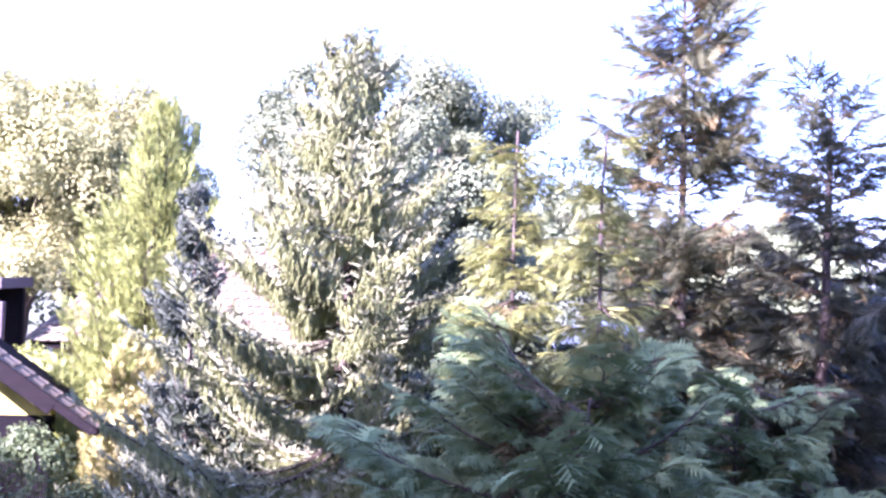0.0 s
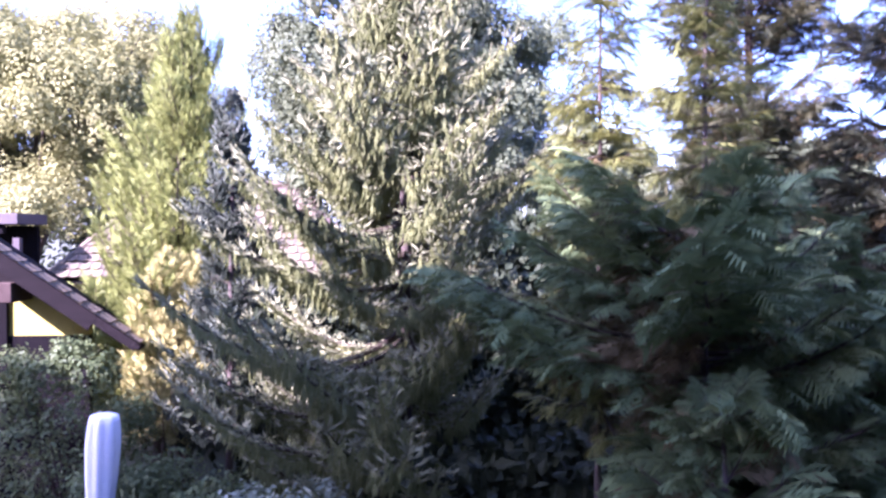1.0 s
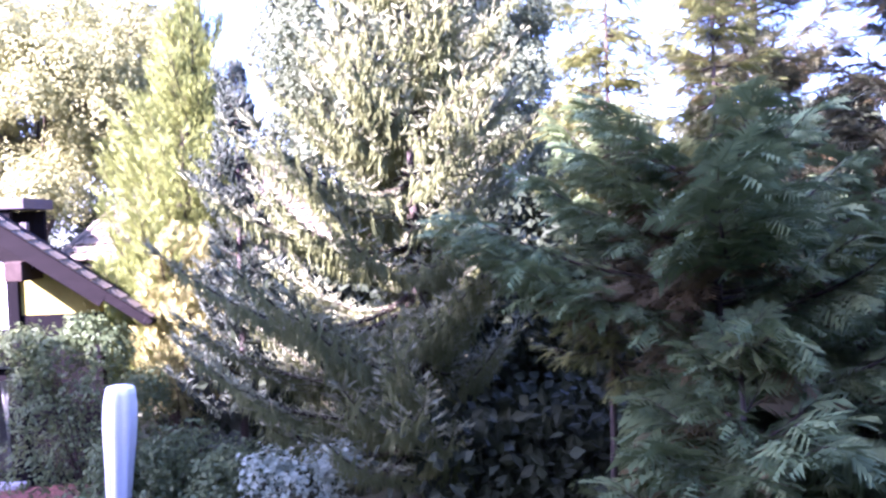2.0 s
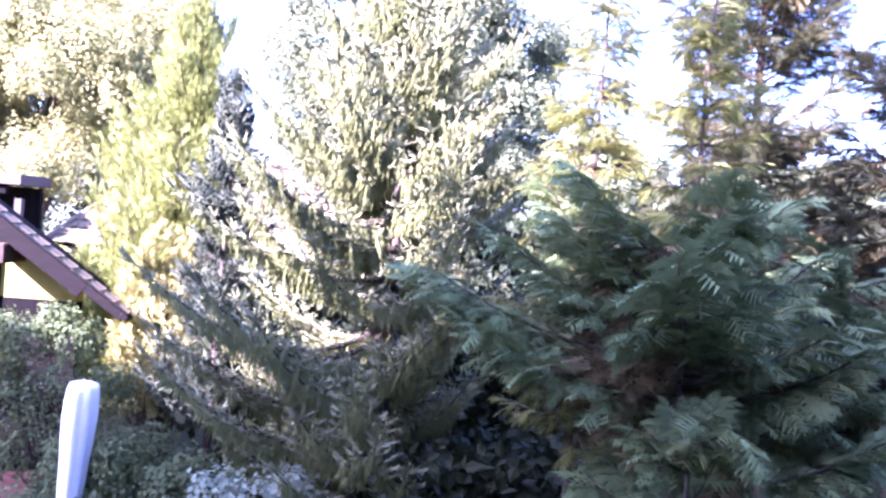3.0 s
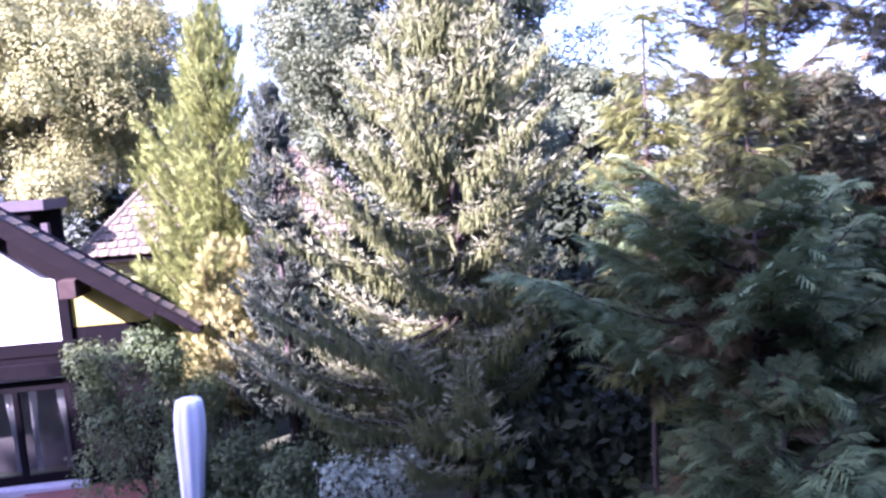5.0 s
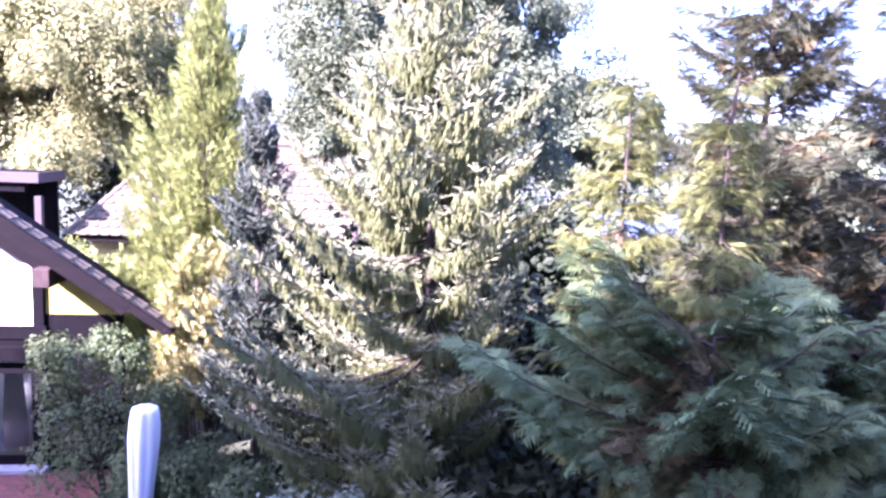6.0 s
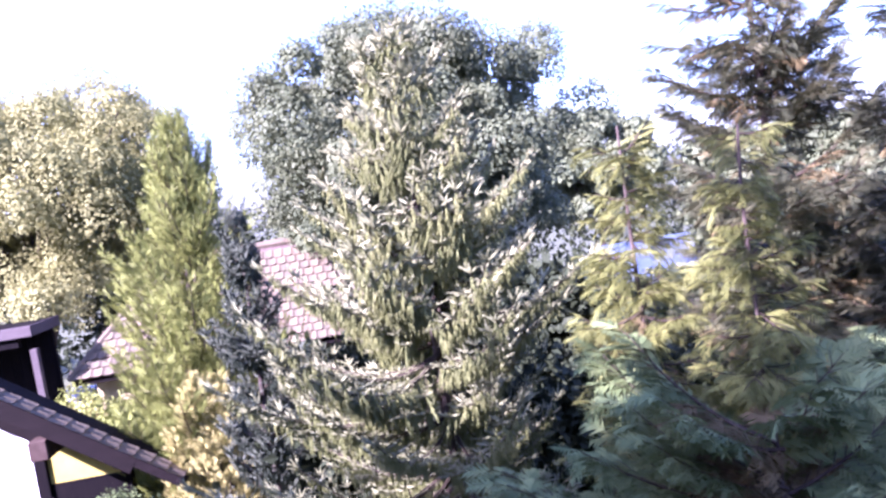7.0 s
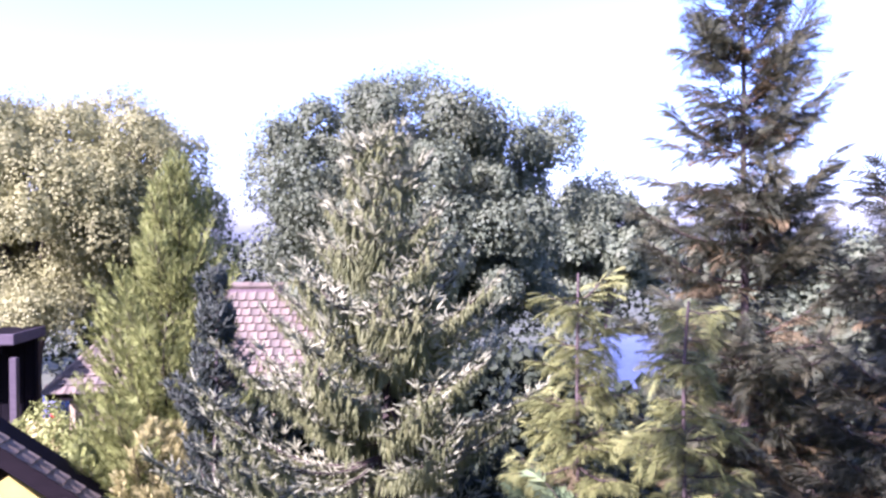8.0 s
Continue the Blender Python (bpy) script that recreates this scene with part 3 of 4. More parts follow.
# ---------------------------------------------------------------- flat-roofed annex behind
annex = thing("flat_roof_annex", (0, 0, 0), "flat-roofed annex with weathered fascia and dark interior", "outbuilding")
AX, AY, AZ = -10.85, 19.6, 5.80
part("fascia", box(-18, AX, AY, AY + 0.06, AZ - 0.29, AZ), M_FASCIA, annex, "weathered grey-brown fascia board", bevel=0.01)
part("fascia", box(AX - 0.06, AX, AY + 0.062, AY + 1.9, AZ - 0.29, AZ), M_FASCIA, annex, bevel=0.01)
part("roof_slab", box(-18, AX - 0.07, AY + 0.07, AY + 1.9, AZ - 0.30, AZ - 0.02), M_TIMBER, annex)
part("roof_coating", box(-18, AX - 1.6, AY + 0.35, AY + 1.5, AZ - 0.018, AZ + 0.13), M_ROOFFELT, annex, "white flat roof upstand", bevel=0.03)
part("lower_beam", box(-18, AX - 0.42, AY + 0.12, AY + 0.3, AZ - 0.55, AZ - 0.31), M_TIMBER, annex, bevel=0.01)
for i, x in enumerate((-10.95, -13.1, -15.4)):
    part("post", box(x - 0.09, x + 0.09, AY + 0.14, AY + 0.32, 0.0, AZ - 0.66), M_FASCIA if i == 0 else M_TIMBER, annex, "pale weathered post" if i == 0 else "", bevel=0.01)
# near-black boards that put the annex's shaded interior into the colour
part("back_wall", box(-18, -11.0, AY + 1.6, AY + 1.75, 0.0, AZ - 0.32), M_TIMBER, annex, "boarded wall, near-black for the shaded interior")
for x in np.arange(-17.9, -11.2, 0.22):
    part("board", box(x, x + 0.205, AY + 1.575, AY + 1.597, 0.0, AZ - 0.34), M_TIMBER, annex)

# ---------------------------------------------------------------- neighbour's hip-roofed house
hip = thing("hip_roof_house", (0, 0, 0), "neighbouring house with a pinkish tiled hip roof", "house")
EX0, EX1, EY, EZ, RISE = -10.42, -1.2, 20.3, 4.05, 2.75
part("wall", box(EX0 + 0.5, EX1 - 0.5, EY + 0.5, EY + 4.5, 0.0, EZ), M_OCHRE, hip, "ochre rendered walls")
bm = bmesh.new()
crn = [bm.verts.new(p) for p in ((EX0, EY, EZ), (EX1, EY, EZ), (EX1, EY + 5, EZ), (EX0, EY + 5, EZ), (EX0 + 2.5, EY + 2.5, EZ + RISE), (EX1 - 2.5, EY + 2.5, EZ + RISE))]
for f in ((0, 1, 5, 4), (1, 2, 5), (2, 3, 4, 5), (3, 0, 4), (3, 2, 1, 0)):
    bm.faces.new([crn[i] for i in f])
hip_roof = part("roof", bm, M_UNDER, hip, "pinkish clay-tiled hip roof")
part("fascia", box(EX0 + 0.05, EX1 - 0.05, EY + 0.04, EY + 0.09, EZ - 0.2, EZ - 0.005), M_BARGE, hip)
hip_m = Matrix.Translation((0, EY, EZ)) @ pose(0, 0, 0, 0, 0, -90) @ pose(0, 0, 0, 0, math.degrees(math.atan(RISE / 2.5)), 0)   # local -x runs up, +y runs to the east
TILE2 = tile_mesh(0.29, 0.34, 0.06, 0.035)
rows_n = int(math.hypot(2.5, RISE) / 0.29)
for i in range(rows_n):
    up = 0.29 * i
    inset = up * 2.5 / math.hypot(2.5, RISE)
    n = int((EX1 - EX0 - 2 * inset) / 0.295)
    for j in range(n):
        x = EX0 + inset + 0.295 * j
        if x > -2.6:
            break
        child("tile", TILE2, hip_roof, hip_m @ pose(-up + 0.05, x, 0.012, rng.normal() * 0.8, rng.normal() * 0.6, rng.normal() * 0.6))
for i in range(5):
    x = EX0 + 2.5 + 0.9 * i
    V, F = tube([(x, EY + 2.5, EZ + RISE + 0.02), (x + 0.92, EY + 2.5, EZ + RISE + 0.03)], [0.11, 0.125], 8)
    child("ridge_tile", mesh_of("ridge_tile", V, F, [M_TILE]), hip_roof)
for i in range(9):
    t0, t1 = i / 9, (i + 1.02) / 9
    V, F = tube([(EX0 + 2.5 * t0, EY + 2.5 * t0, EZ + RISE * t0 + 0.02), (EX0 + 2.5 * t1, EY + 2.5 * t1, EZ + RISE * t1 + 0.03)], [0.09, 0.10], 8)
    child("ridge_tile", mesh_of("ridge_tile", V, F, [M_TILE]), hip_roof)

# ---------------------------------------------------------------- white outbuilding seen through the trees
villa = thing("white_house", (0, 0, 0), "low white rendered house glimpsed behind trees", "house")
VX0, VX1, VY = 7.5, 13.4, 24.0
part("wall", box(VX0, VX1, VY, VY + 6.0, 0.0, 3.25), M_ROOFFELT, villa, "white rendered wall", bevel=0.01)
bm = bmesh.new()
crn = [bm.verts.new(p) for p in ((VX0 - 0.4, VY - 0.5, 3.2), (VX1 + 0.4, VY - 0.5, 3.2), (VX1 + 0.4, VY + 6.5, 3.2), (VX0 - 0.4, VY + 6.5, 3.2), (VX0 - 0.4, VY + 3, 4.6), (VX1 + 0.4, VY + 3, 4.6))]
for f in ((0, 1, 5, 4), (2, 3, 4, 5), (1, 2, 5), (3, 0, 4), (3, 2, 1, 0)):
    bm.faces.new([crn[k] for k in f])
part("roof", bm, M_ROOFFELT, villa, "white coated low-pitched roof")
for x in (8.3, 10.2, 12.1):
    for z in (0.9,):
        w = part("window", box(x, x + 1.3, VY - 0.03, VY - 0.004, z, z + 1.3), M_GLASS, villa, "window with blue-grey frame")
        for x0, x1, z0, z1 in ((x - 0.07, x, z - 0.07, z + 1.37), (x + 1.3, x + 1.37, z - 0.07, z + 1.37), (x, x + 1.3, z + 1.3, z + 1.37), (x, x + 1.3, z - 0.07, z), (x + 0.62, x + 0.68, z, z + 1.3)):
            part("window_frame", box(x0, x1, VY - 0.06, VY - 0.004, z0, z1), M_BLUEDOOR, w)

# ---------------------------------------------------------------- parked car
def parked_car(place, turn):
    car = thing("car", place, "dark blue hatchback parked beyond the hedge, seen from behind", "car", turn=turn)
    prof = [(-1.95, 0.35), (-2.0, 0.62), (-1.94, 0.95), (-1.62, 1.38), (-1.3, 1.46), (0.1, 1.47), (0.85, 1.02), (1.75, 0.88), (2.0, 0.6), (1.95, 0.3)]
    bm = bmesh.new()
    cols = []
    for yy, wx in ((-1, 0.80), (-0.6, 0.92), (0.6, 0.92), (1, 0.80)):
        cols.append([bm.verts.new((y, (0.86 if z < 1.0 else 0.66 + 0.2 * (1.5 - z) / 0.5) * (1 if yy > 0 else -1) * (1.0 if abs(yy) == 1 else 0.82), z + (0.02 if abs(yy) < 1 else 0))) for y, z in prof])
    n = len(prof)
    for a, b in zip(cols, cols[1:]):
        for i in range(n - 1):
            bm.faces.new((a[i], a[i + 1], b[i + 1], b[i]))
        bm.faces.new((a[n - 1], a[0], b[0], b[n - 1]))
    bm.faces.new(cols[0][::-1])
    bm.faces.new(cols[-1])
    bmesh.ops.recalc_face_normals(bm, faces=bm.faces[:])
    part("body", bm, M_CARPAINT, car, "dark blue body")
    part("rear_window", box(-0.02, 0.02, -0.58, 0.58, -0.19, 0.19, Matrix.Translation((-1.80, 0, 1.17)) @ pose(0, 0, 0, 0, 37, 0)), M_GLASS, car, "sloping rear window")
    for s in (-1, 1):
        part("tail_light", box(-2.02, -1.90, s * 0.72 - 0.1, s * 0.72 + 0.1, 0.72, 0.96), M_RED, car, "red tail light", bevel=0.02)
        for y in (-1.25, 1.25):
            w = child("wheel", None, car, pose(y, s * 0.78, 0.31, 90, 0, 0))
            V, F = tube([(0, 0, -0.1), (0, 0, -0.09), (0, 0, 0.09), (0, 0, 0.1)], [0.24, 0.31, 0.31, 0.24], 20)
            child("tyre", mesh_of("tyre", V, F, [M_RUBBER]), w)
            V, F = tube([(0, 0, -0.09), (0, 0, 0.0), (0, 0, 0.09)], [0.21, 0.19, 0.21], 16)
            child("rim", mesh_of("rim", V, F, [M_METAL]), w)
    part("number_plate", box(-2.04, -2.005, -0.26, 0.26, 0.60, 0.72), M_PLATE, car, "plain pale plate", bevel=0.004)
    part("bumper", box(-2.06, -1.9, -0.8, 0.8, 0.36, 0.56), M_RUBBER, car, "dark bumper", bevel=0.04)
    return car


parked_car((-15.2, 33.4, 0), 80)

# ---------------------------------------------------------------- parasol
para = thing("closed_parasol", (-5.80, 10.5, 0.0), "closed white garden parasol, slightly leaning, on a grey base", "parasol")
para.matrix_basis = pose(-5.80, 10.5, 0.0, 0, 3.5, 0)
V, F = tube([(0, 0, 0.03), (0, 0, 1.2), (0, 0, 2.46)], [0.024, 0.024, 0.02], 10)
child("pole", mesh_of("pole", V, F, [M_METAL], smooth=True), para, None, "grey metal pole")
bm = bmesh.new()
prof = [(0.32, 0.13), (0.45, 0.165), (1.25, 0.205), (1.6, 0.232), (1.95, 0.25), (2.18, 0.245), (2.36, 0.225), (2.445, 0.205), (2.47, 0.17), (2.475, 0.02)]
rings = []
for z, r in prof:
    ringv = []
    for i in range(48):
        a = 2 * math.pi * i / 48
        rr = r * (1 + 0.055 * math.sin(8 * a + 0.8 * z) + 0.02 * math.sin(3 * a + 2 * z))
        ringv.append(bm.verts.new((rr * math.cos(a), rr * math.sin(a), z)))
    rings.append(ringv)
for a, b in zip(rings, rings[1:]):
    for i in range(48):
        f = bm.faces.new((a[i], a[(i + 1) % 48], b[(i + 1) % 48], b[i]))
        f.smooth = True
bm.faces.new(rings[-1])
part("canopy", bm, M_CLOTH, para, "folded white cloth")
bm = bmesh.new()
bmesh.ops.create_cone(bm, cap_ends=True, segments=28, radius1=0.30, radius2=0.26, depth=0.09, matrix=Matrix.Translation((0, 0, 0.05)))
part("base", bm, M_CONCRETE, para, "grey concrete base", bevel=0.012)

# ---------------------------------------------------------------- trees
BOUGH = [M_TWIG, M_SPRUCE, M_SPRUCE_TIP]
SPRUCE_V = [(L, spruce_bough("spruce_bough", L, 20 + i, 0.48, 0.86, BOUGH, 1.2)) for i, L in enumerate((0.35, 0.6, 0.9, 1.3, 1.3, 1.8, 1.8, 2.4, 2.4, 3.0))]
conifer("spruce", (-1.15, 9.2, 0), 9.75, lambda z: min(2.75, 0.2 + 0.485 * (9.8 - z)), SPRUCE_V,
        "tall Norway spruce with drooping twig curtains and pale tips", "spruce", 1.9, 0.50, 8, 0.12, (0.0, -0.05), (-15, 2), 11, loose=0.7, short=0.66, jitter=0.4, lift_top=12,
        side_bias=lambda a, z: 0.5 if math.cos(a) > 0.25 and z < 5.3 else 1.0)

BLUE_V = [(L, spruce_bough("blue_bough", L, 40 + i, 0.05, 0.5, [M_TWIG, M_BLUE, M_BLUE_TIP], 0.6)) for i, L in enumerate((0.35, 0.7, 1.1))]
conifer("blue_conifer", (-4.15, 12.4, 0), 7.8, lambda z: 1.3 * max(0.02, 1 - z / 7.9) ** 0.55, BLUE_V,
        "slim dark bluish conifer between thuja and spruce", "conifer", 1.6, 0.46, 6, 0.07, (0.1, 0), (-4, 22), 12, short=0.55)

CYP = [M_TWIG, M_CYPRESS, M_CYPRESS_DRY]
SPIRE = [M_TWIG, M_SUNLIT_SPIRE, M_CYPRESS_DRY]
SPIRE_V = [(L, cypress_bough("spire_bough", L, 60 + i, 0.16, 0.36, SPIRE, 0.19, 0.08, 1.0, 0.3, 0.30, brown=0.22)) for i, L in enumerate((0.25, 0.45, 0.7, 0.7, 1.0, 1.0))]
CYP_V = [(L, cypress_bough("cypress_bough", L, 60 + i, 0.1, 0.34, CYP, 0.26, 0.085, sprays=BROAD_SPRAYS)) for i, L in enumerate((0.5, 0.9, 1.4, 1.9, 2.4))]
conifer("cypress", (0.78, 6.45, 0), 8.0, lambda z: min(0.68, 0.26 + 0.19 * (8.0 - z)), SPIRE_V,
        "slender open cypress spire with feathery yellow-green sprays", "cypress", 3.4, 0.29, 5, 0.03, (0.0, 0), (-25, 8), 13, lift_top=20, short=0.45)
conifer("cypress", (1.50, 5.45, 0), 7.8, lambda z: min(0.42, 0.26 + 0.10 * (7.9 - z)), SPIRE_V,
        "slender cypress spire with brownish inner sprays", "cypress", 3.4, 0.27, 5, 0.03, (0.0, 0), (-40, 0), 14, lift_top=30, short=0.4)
broad = conifer("spreading_cypress", (1.15, 4.7, 0), 5.25, lambda z: 2.25 * max(0.02, 1 - z / 5.8) ** 0.45, CYP_V,
        "broad spreading cypress with upswept blue-green plumes in shade", "cypress", 1.1, 0.44, 7, 0.06, (0.1, 0.2), (-5, 16), 15, lift_top=10,
        side_bias=lambda a, z: 1.0 if math.cos(a) > -0.2 else (0.3 if z < 4.0 else 1.5))
# its longest boughs, which reach out over the hollow beside the spruce: bearing, height on the trunk, length, upward tilt
for bearing, z, L, lift in ((177, 4.30, 2.2, 2), (160, 4.15, 2.4, 3), (147, 4.20, 2.6, -2), (190, 3.95, 1.9, 4), (158, 4.75, 1.3, 18), (135, 4.80, 1.2, 20), (172, 4.60, 1.7, 8)):
    data, sc = pick(CYP_V, L)
    child("bough", data, broad, pose(0.08, 0.15, z, 0, 0, bearing) @ pose(0, 0, 0, 6 * rng.normal(), -lift, 0) @ Matrix.Scale(sc, 4))
conifer("spreading_cypress", (3.1, 5.9, 0), 5.0, lambda z: 2.1 * max(0.02, 1 - z / 5.5) ** 0.45, CYP_V,
        "broad dark cypress beside the tall conifer", "cypress", 1.8, 0.5, 6, 0.06, (0.1, 0.1), (-5, 16), 16, lift_top=10)
conifer("young_cypress", (1.0, 4.0, 0), 4.0, lambda z: 1.3 * max(0.02, 1 - z / 4.1) ** 0.55, CYP_V,
        "young cypress with blue-green plumes low in shade", "cypress", 0.8, 0.42, 6, 0.04, (0.0, 0.0), (0, 22), 21, lift_top=20)
TALL = [M_TWIG, M_TALL, M_CYPRESS_DRY]
TALL_V = [(L, cypress_bough("tall_bough", L, 80 + i, 0.12, 0.42, TALL, 0.25, 0.10, 0.6, 0.22, 0.32, 0.22, 0.85, 0.33)) for i, L in enumerate((0.5, 0.9, 1.3, 1.3, 1.8, 2.3))]
conifer("tall_conifer", (3.75, 8.7, 0), 12.0, lambda z: 0.30 + 2.0 * max(0.0, 1 - z / 12.2) ** 0.62, TALL_V,
        "tall open-crowned conifer with wispy boughs and rusty inner sprays", "conifer", 2.0, 0.36, 7, 0.09, (0.0, 0.0), (-14, 14), 17, jitter=0.8, roll=18, short=0.35, loose=2.0,
        lift_top=12, side_lift=lambda a, z: 26 * max(0.0, math.cos(a)) * min(1.0, max(0.0, (z - 5.0) / 3.0)))
DARK_V = [(L, cypress_bough("dark_bough", L, 90 + i, 0.15, 0.4, [M_TWIG, M_DARK, M_CYPRESS_DRY], 0.27, 0.115, 0.6, 0.25, 0.34, 0.22)) for i, L in enumerate((0.5, 0.9, 1.3, 1.8))]
conifer("dark_conifer", (5.0, 7.4, 0), 8.9, lambda z: 0.3 + 1.8 * max(0.0, 1 - z / 9.1) ** 0.55, DARK_V,
        "dense dark conifer at the edge of the garden", "conifer", 1.6, 0.42, 5, 0.12, (0.1, 0), (-15, 15), 18, short=0.5)
THUJA = [M_TWIG, M_THUJA, M_THUJA]
THUJA_V = [(L, cypress_bough("thuja_bough", L, 100 + i, 0.0, 0.6, THUJA, 0.19, 0.085, 0.3, -0.2, 0.40, 0.22, 0.7)) for i, L in enumerate((0.4, 0.7, 1.1, 1.5))]
conifer("thuja", (-6.0, 14.6, 0), 9.6, lambda z: 0.4 + 1.95 * max(0.0, 1 - (z / 9.8) ** 2.7), THUJA_V,
        "tall yellow-green thuja with dense upright sprays", "thuja", 1.2, 0.36, 7, 0.10, (0.65, 0.2), (6, 30), 19, short=0.65,
        side_bias=lambda a, z: 1 - 0.2 * max(0.0, -math.sin(a)) - 0.2 * max(0.0, -math.cos(a)))
broad_tree("broad_leaved_tree", (0.4, 21.5, 0), 12, (-0.45, 0, 8.85), (4.6, 3.7, 3.85), 150, 1750, 0.092, M_MAPLE,
           "large round-crowned green broad-leaved tree behind the spruce", 31, (0.4, 1.2))
broad_tree("broad_leaved_tree", (-13.3, 26.0, 0), 12, (0.6, 0, 9.1), (4.9, 3.7, 4.1), 115, 2300, 0.095, M_OAK,
           "large yellowish broad-leaved tree with lumpy crown", 32, (0.75, 1.35))
broad_tree("broad_leaved_tree", (12.5, 22.0, 0), 9, (-0.5, 0, 5.6), (3.2, 3.0, 2.8), 90, 380, 0.2, M_MAPLE,
           "dark broad-leaved tree in the distance", 33)

broad_tree("broad_leaved_tree", (10.2, 36.0, 0), 10, (0.0, 0, 7.8), (3.4, 3.0, 2.8), 70, 480, 0.24, M_MAPLE,
           "dark broad-leaved tree behind the white building", 34, (0.5, 0.9), 0.16)

# ---------------------------------------------------------------- shrubs and hedges
golden = shrub("golden_shrub", (-5.2, 13.4, 0), [(-0.3, 0, 2.9, 0.4), (0.1, 0, 2.6, 0.5), (0.5, 0, 3.0, 0.4), (-0.3, 0.1, 3.5, 0.35), (0.2, 0, 3.6, 0.42), (-0.1, 0, 4.1, 0.33), (0.25, -0.1, 2.0, 0.6), (-0.3, -0.1, 1.6, 0.6)],
      150, 0.07, M_GOLD, "golden conifer-like shrub growing past the eaves", seed=3, stems=14, squash=1.2)
GOLD_V = [cypress_bough("shoot", L, 120 + i, 0.0, 0.3, [M_TWIG, M_GOLD, M_GOLD], 0.19, 0.085, 0.3, 0.05) for i, L in enumerate((0.5, 0.7))]
for i in range(95):
    a, u = 2.4 * i, i / 95
    r = (1.0 - 0.7 * u) * (0.5 + 0.5 * rng.random())
    child("shoot", GOLD_V[i % 2], golden, pose(r * math.cos(a) - 0.15 * u, 0.45 * r * math.sin(a), 1.1 + 3.1 * u, 8 * rng.normal(), -30 - 42 * u + 14 * rng.normal(), math.degrees(a)))
shrub("green_shrub", (-6.6, 11.9, 0), [(-0.9, 0, 0.8, 0.7), (-0.2, 0.1, 1.0, 0.8), (0.6, 0, 1.1, 0.8), (-0.8, 0, 1.7, 0.6), (0.0, 0, 2.0, 0.7), (0.7, 0.1, 1.8, 0.6), (-0.5, 0, 2.8, 0.5), (0.3, 0, 2.8, 0.5), (-1.1, 0.1, 2.9, 0.45), (-0.1, 0.1, 3.1, 0.4), (0.9, 0, 2.1, 0.45), (-1.0, 0.1, 2.3, 0.4)],
      800, 0.075, M_SHRUB, "dense green shrub beside the house wall", seed=4)
shrub("variegated_shrub", (-2.7, 8.2, -0.35), [(-0.4, 0, 1.2, 0.55), (0.3, 0, 1.3, 0.5), (0, 0, 1.9, 0.5), (-0.5, 0.1, 2.0, 0.4), (0.45, 0, 2.1, 0.35)],
      420, 0.08, M_PALE, "pale variegated shrub low under the spruce", seed=5)
for i, (x, y, h) in enumerate(((-4.9, 10.9, 1.5), (-4.0, 10.0, 1.5), (-5.9, 11.3, 1.2))):
    blobs = [(rng.normal() * 0.45, rng.normal() * 0.3, h * (0.2 + 0.7 * k / 8), 0.5) for k in range(9)]
    shrub("low_shrub", (x, y, 0), blobs, 420, 0.08, M_SHRUB, "low dark green shrub in shade under the trees", seed=160 + i, stems=6)
for i, (x, y, h) in enumerate(((-7.75, 14.9, 3.7), (-9.8, 18.8, 3.6), (-7.7, 17.2, 3.8), (-6.6, 17.2, 3.6), (-8.8, 18.2, 3.9), (-9.7, 19.6, 3.9))):
    blobs = [(rng.normal() * 0.5, rng.normal() * 0.3, h * (0.3 + 0.6 * k / 8), 0.55) for k in range(9)]
    shrub("hedge_bush", (x, y, 0), blobs, 450, 0.10, M_GOLD if i == 1 else M_THUJA, "yellow-green hedge bush behind the house", "hedge", seed=60 + i, stems=6)


def far_hedge(name, x0, y0, x1, y1, h, n, seed, label, leaf=0.3, even=0.75):
    """A long belt of leaves with an uneven top."""
    r = np.random.default_rng(seed)
    t = r.random(n)
    k = int(math.hypot(x1 - x0, y1 - y0) / 1.1)
    top = h * (even + (1.05 - even) * r.random(k + 2))
    hh = np.interp(t * k, np.arange(k + 2), top)
    P = np.stack([x0 + (x1 - x0) * t + r.normal(size=n) * 0.6, y0 + (y1 - y0) * t + r.normal(size=n) * 0.6, hh * r.random(n) ** 0.8], 1)
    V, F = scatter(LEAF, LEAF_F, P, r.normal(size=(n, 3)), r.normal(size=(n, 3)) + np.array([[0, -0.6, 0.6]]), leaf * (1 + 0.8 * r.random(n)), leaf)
    ob = new(name, mesh_of(name, V, F, [M_SHADE_HEDGE]))
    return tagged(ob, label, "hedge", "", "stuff")


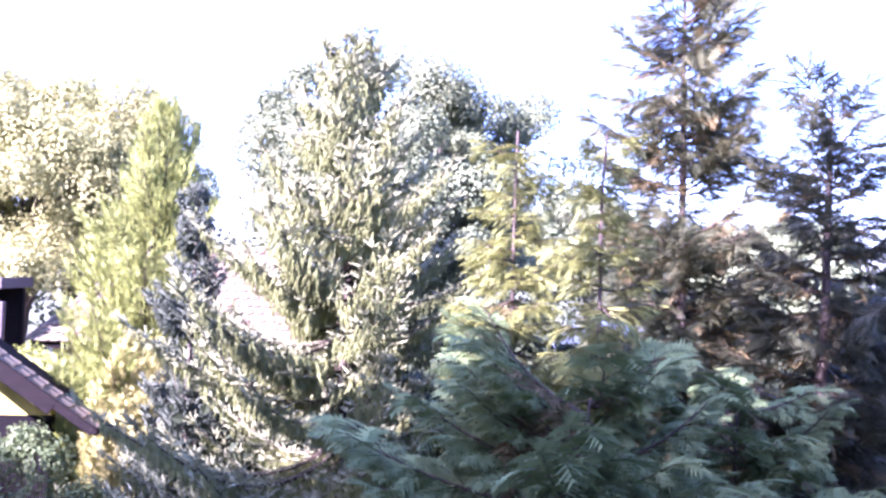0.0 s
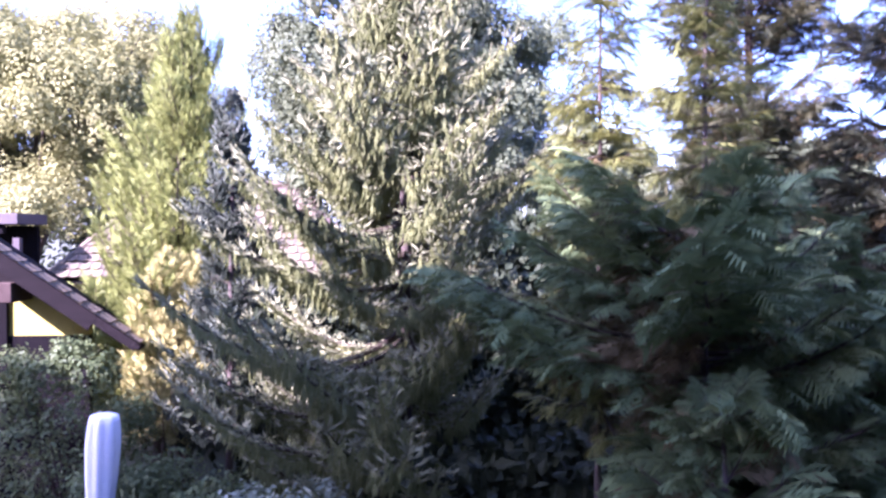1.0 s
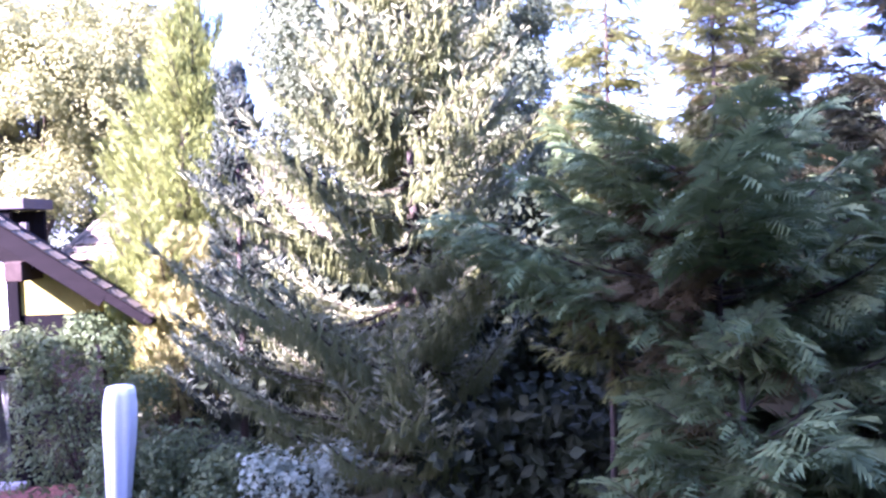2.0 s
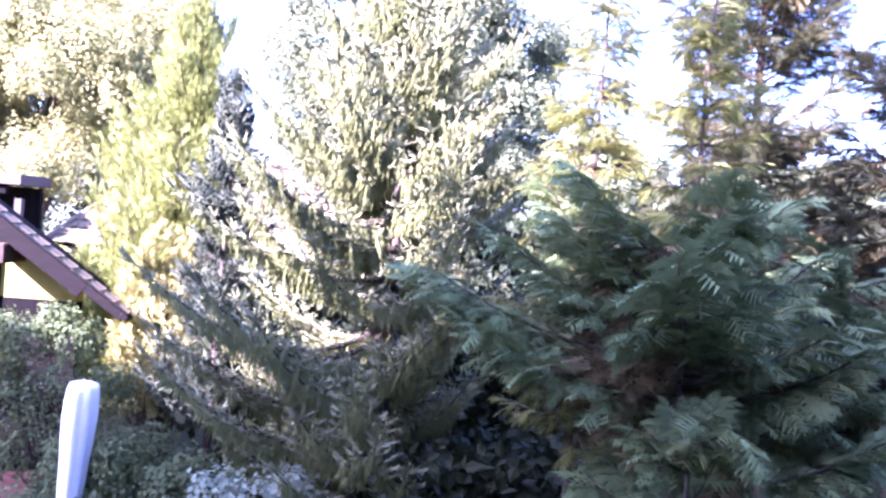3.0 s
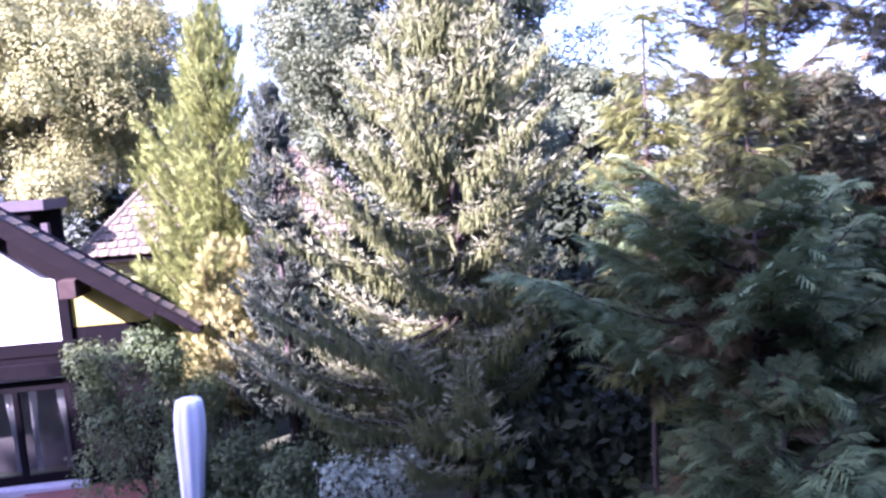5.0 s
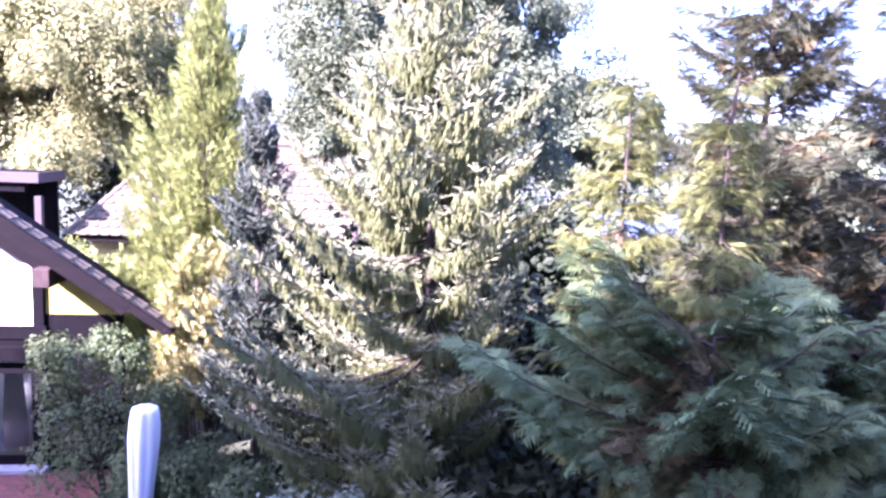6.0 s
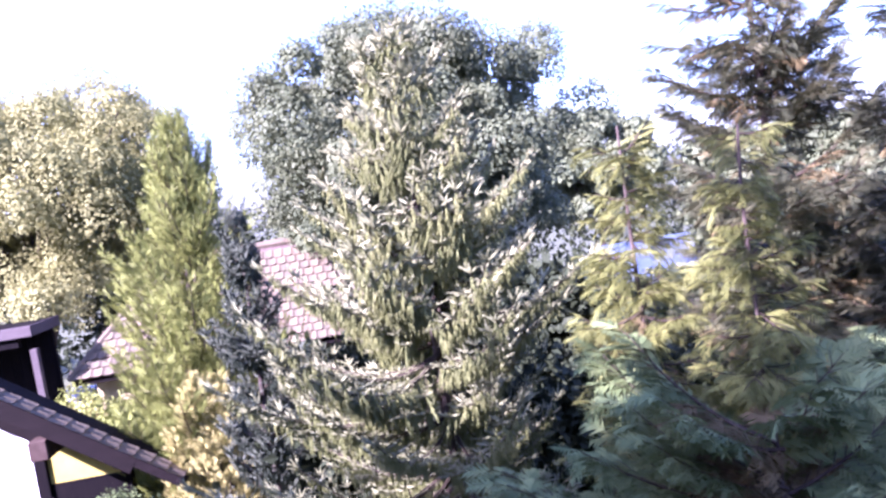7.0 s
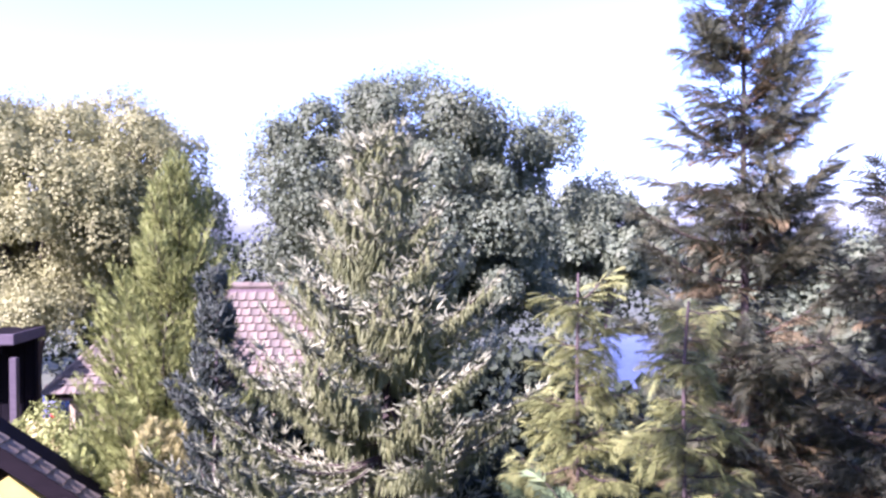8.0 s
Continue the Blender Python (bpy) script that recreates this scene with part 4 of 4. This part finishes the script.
far_hedge("far_woods", -55, 46, 55, 48, 9.0, 26000, 70, "dark belt of distant trees")
far_hedge("far_woods", -12.2, 29.5, -5, 29.0, 5.6, 8000, 71, "dark shaded trees behind the houses")
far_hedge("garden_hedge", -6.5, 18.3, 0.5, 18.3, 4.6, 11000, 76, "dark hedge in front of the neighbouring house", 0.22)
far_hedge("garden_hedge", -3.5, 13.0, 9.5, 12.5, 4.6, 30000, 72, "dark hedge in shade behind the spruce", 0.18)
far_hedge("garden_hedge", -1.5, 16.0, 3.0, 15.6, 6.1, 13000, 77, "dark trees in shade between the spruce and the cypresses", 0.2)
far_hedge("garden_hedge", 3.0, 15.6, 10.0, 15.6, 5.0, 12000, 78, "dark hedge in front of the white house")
# dark leaves added to fill the black shade under the cypresses
far_hedge("undergrowth", -0.6, 8.0, 6.6, 7.6, 2.7, 11000, 79, "dark leaf filler added for the deep shade under the cypresses", 0.15)
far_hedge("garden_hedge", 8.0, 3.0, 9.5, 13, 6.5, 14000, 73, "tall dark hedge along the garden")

# unseen tree row, added on the sunny side to shade the garden's lower parts
for i, (x0, x1, h, n) in enumerate(((-62.0, -34.0, 24.8, 26000), (-34.0, -30.5, 22.0, 4000), (-30.5, -28.0, 23.2, 2800), (-28.0, -21.5, 21.6, 6800), (-21.5, -15.5, 19.5, 6200), (-15.5, -8.0, 23.5, 8400), (-8.0, 13.0, 9.0, 8000))):
    far_hedge("tree_row", x0, -8.0, x1, -8.0, h, n, 74 + i, "unseen row of tall trees added to shade the lower garden", 0.6, 0.93)

# unseen side row, added to hold skylight off the garden
far_hedge("tree_row", 13.0, -8.0, 13.0, 4.0, 9.0, 6500, 88, "unseen row of trees added to block skylight beside the garden", 0.6, 0.9)

# ---------------------------------------------------------------- terrace of red pavers
terrace = tagged(part("terrace", box(-12.0, -6.9, 10.9, 13.40, -0.04, 0.012), M_JOINT, None, "terrace of red clay pavers"), "", "terrace", "", "structure")
bm = box(0, 0.20, 0, 0.10, 0, 0.045)
bmesh.ops.bevel(bm, geom=bm.edges[:], offset=0.006, segments=1, affect="EDGES")
PAVER = bpy.data.meshes.new("paver")
bm.to_mesh(PAVER)
bm.free()
PAVER.materials.append(M_BRICK)
for j in range(22):
    for i in range(13):
        child("paver", PAVER, terrace, pose(-9.6 + 0.208 * i + 0.104 * (j % 2), 11.05 + 0.108 * j, -0.015 + 0.003 * rng.random(), 0, 0, rng.normal() * 0.5))
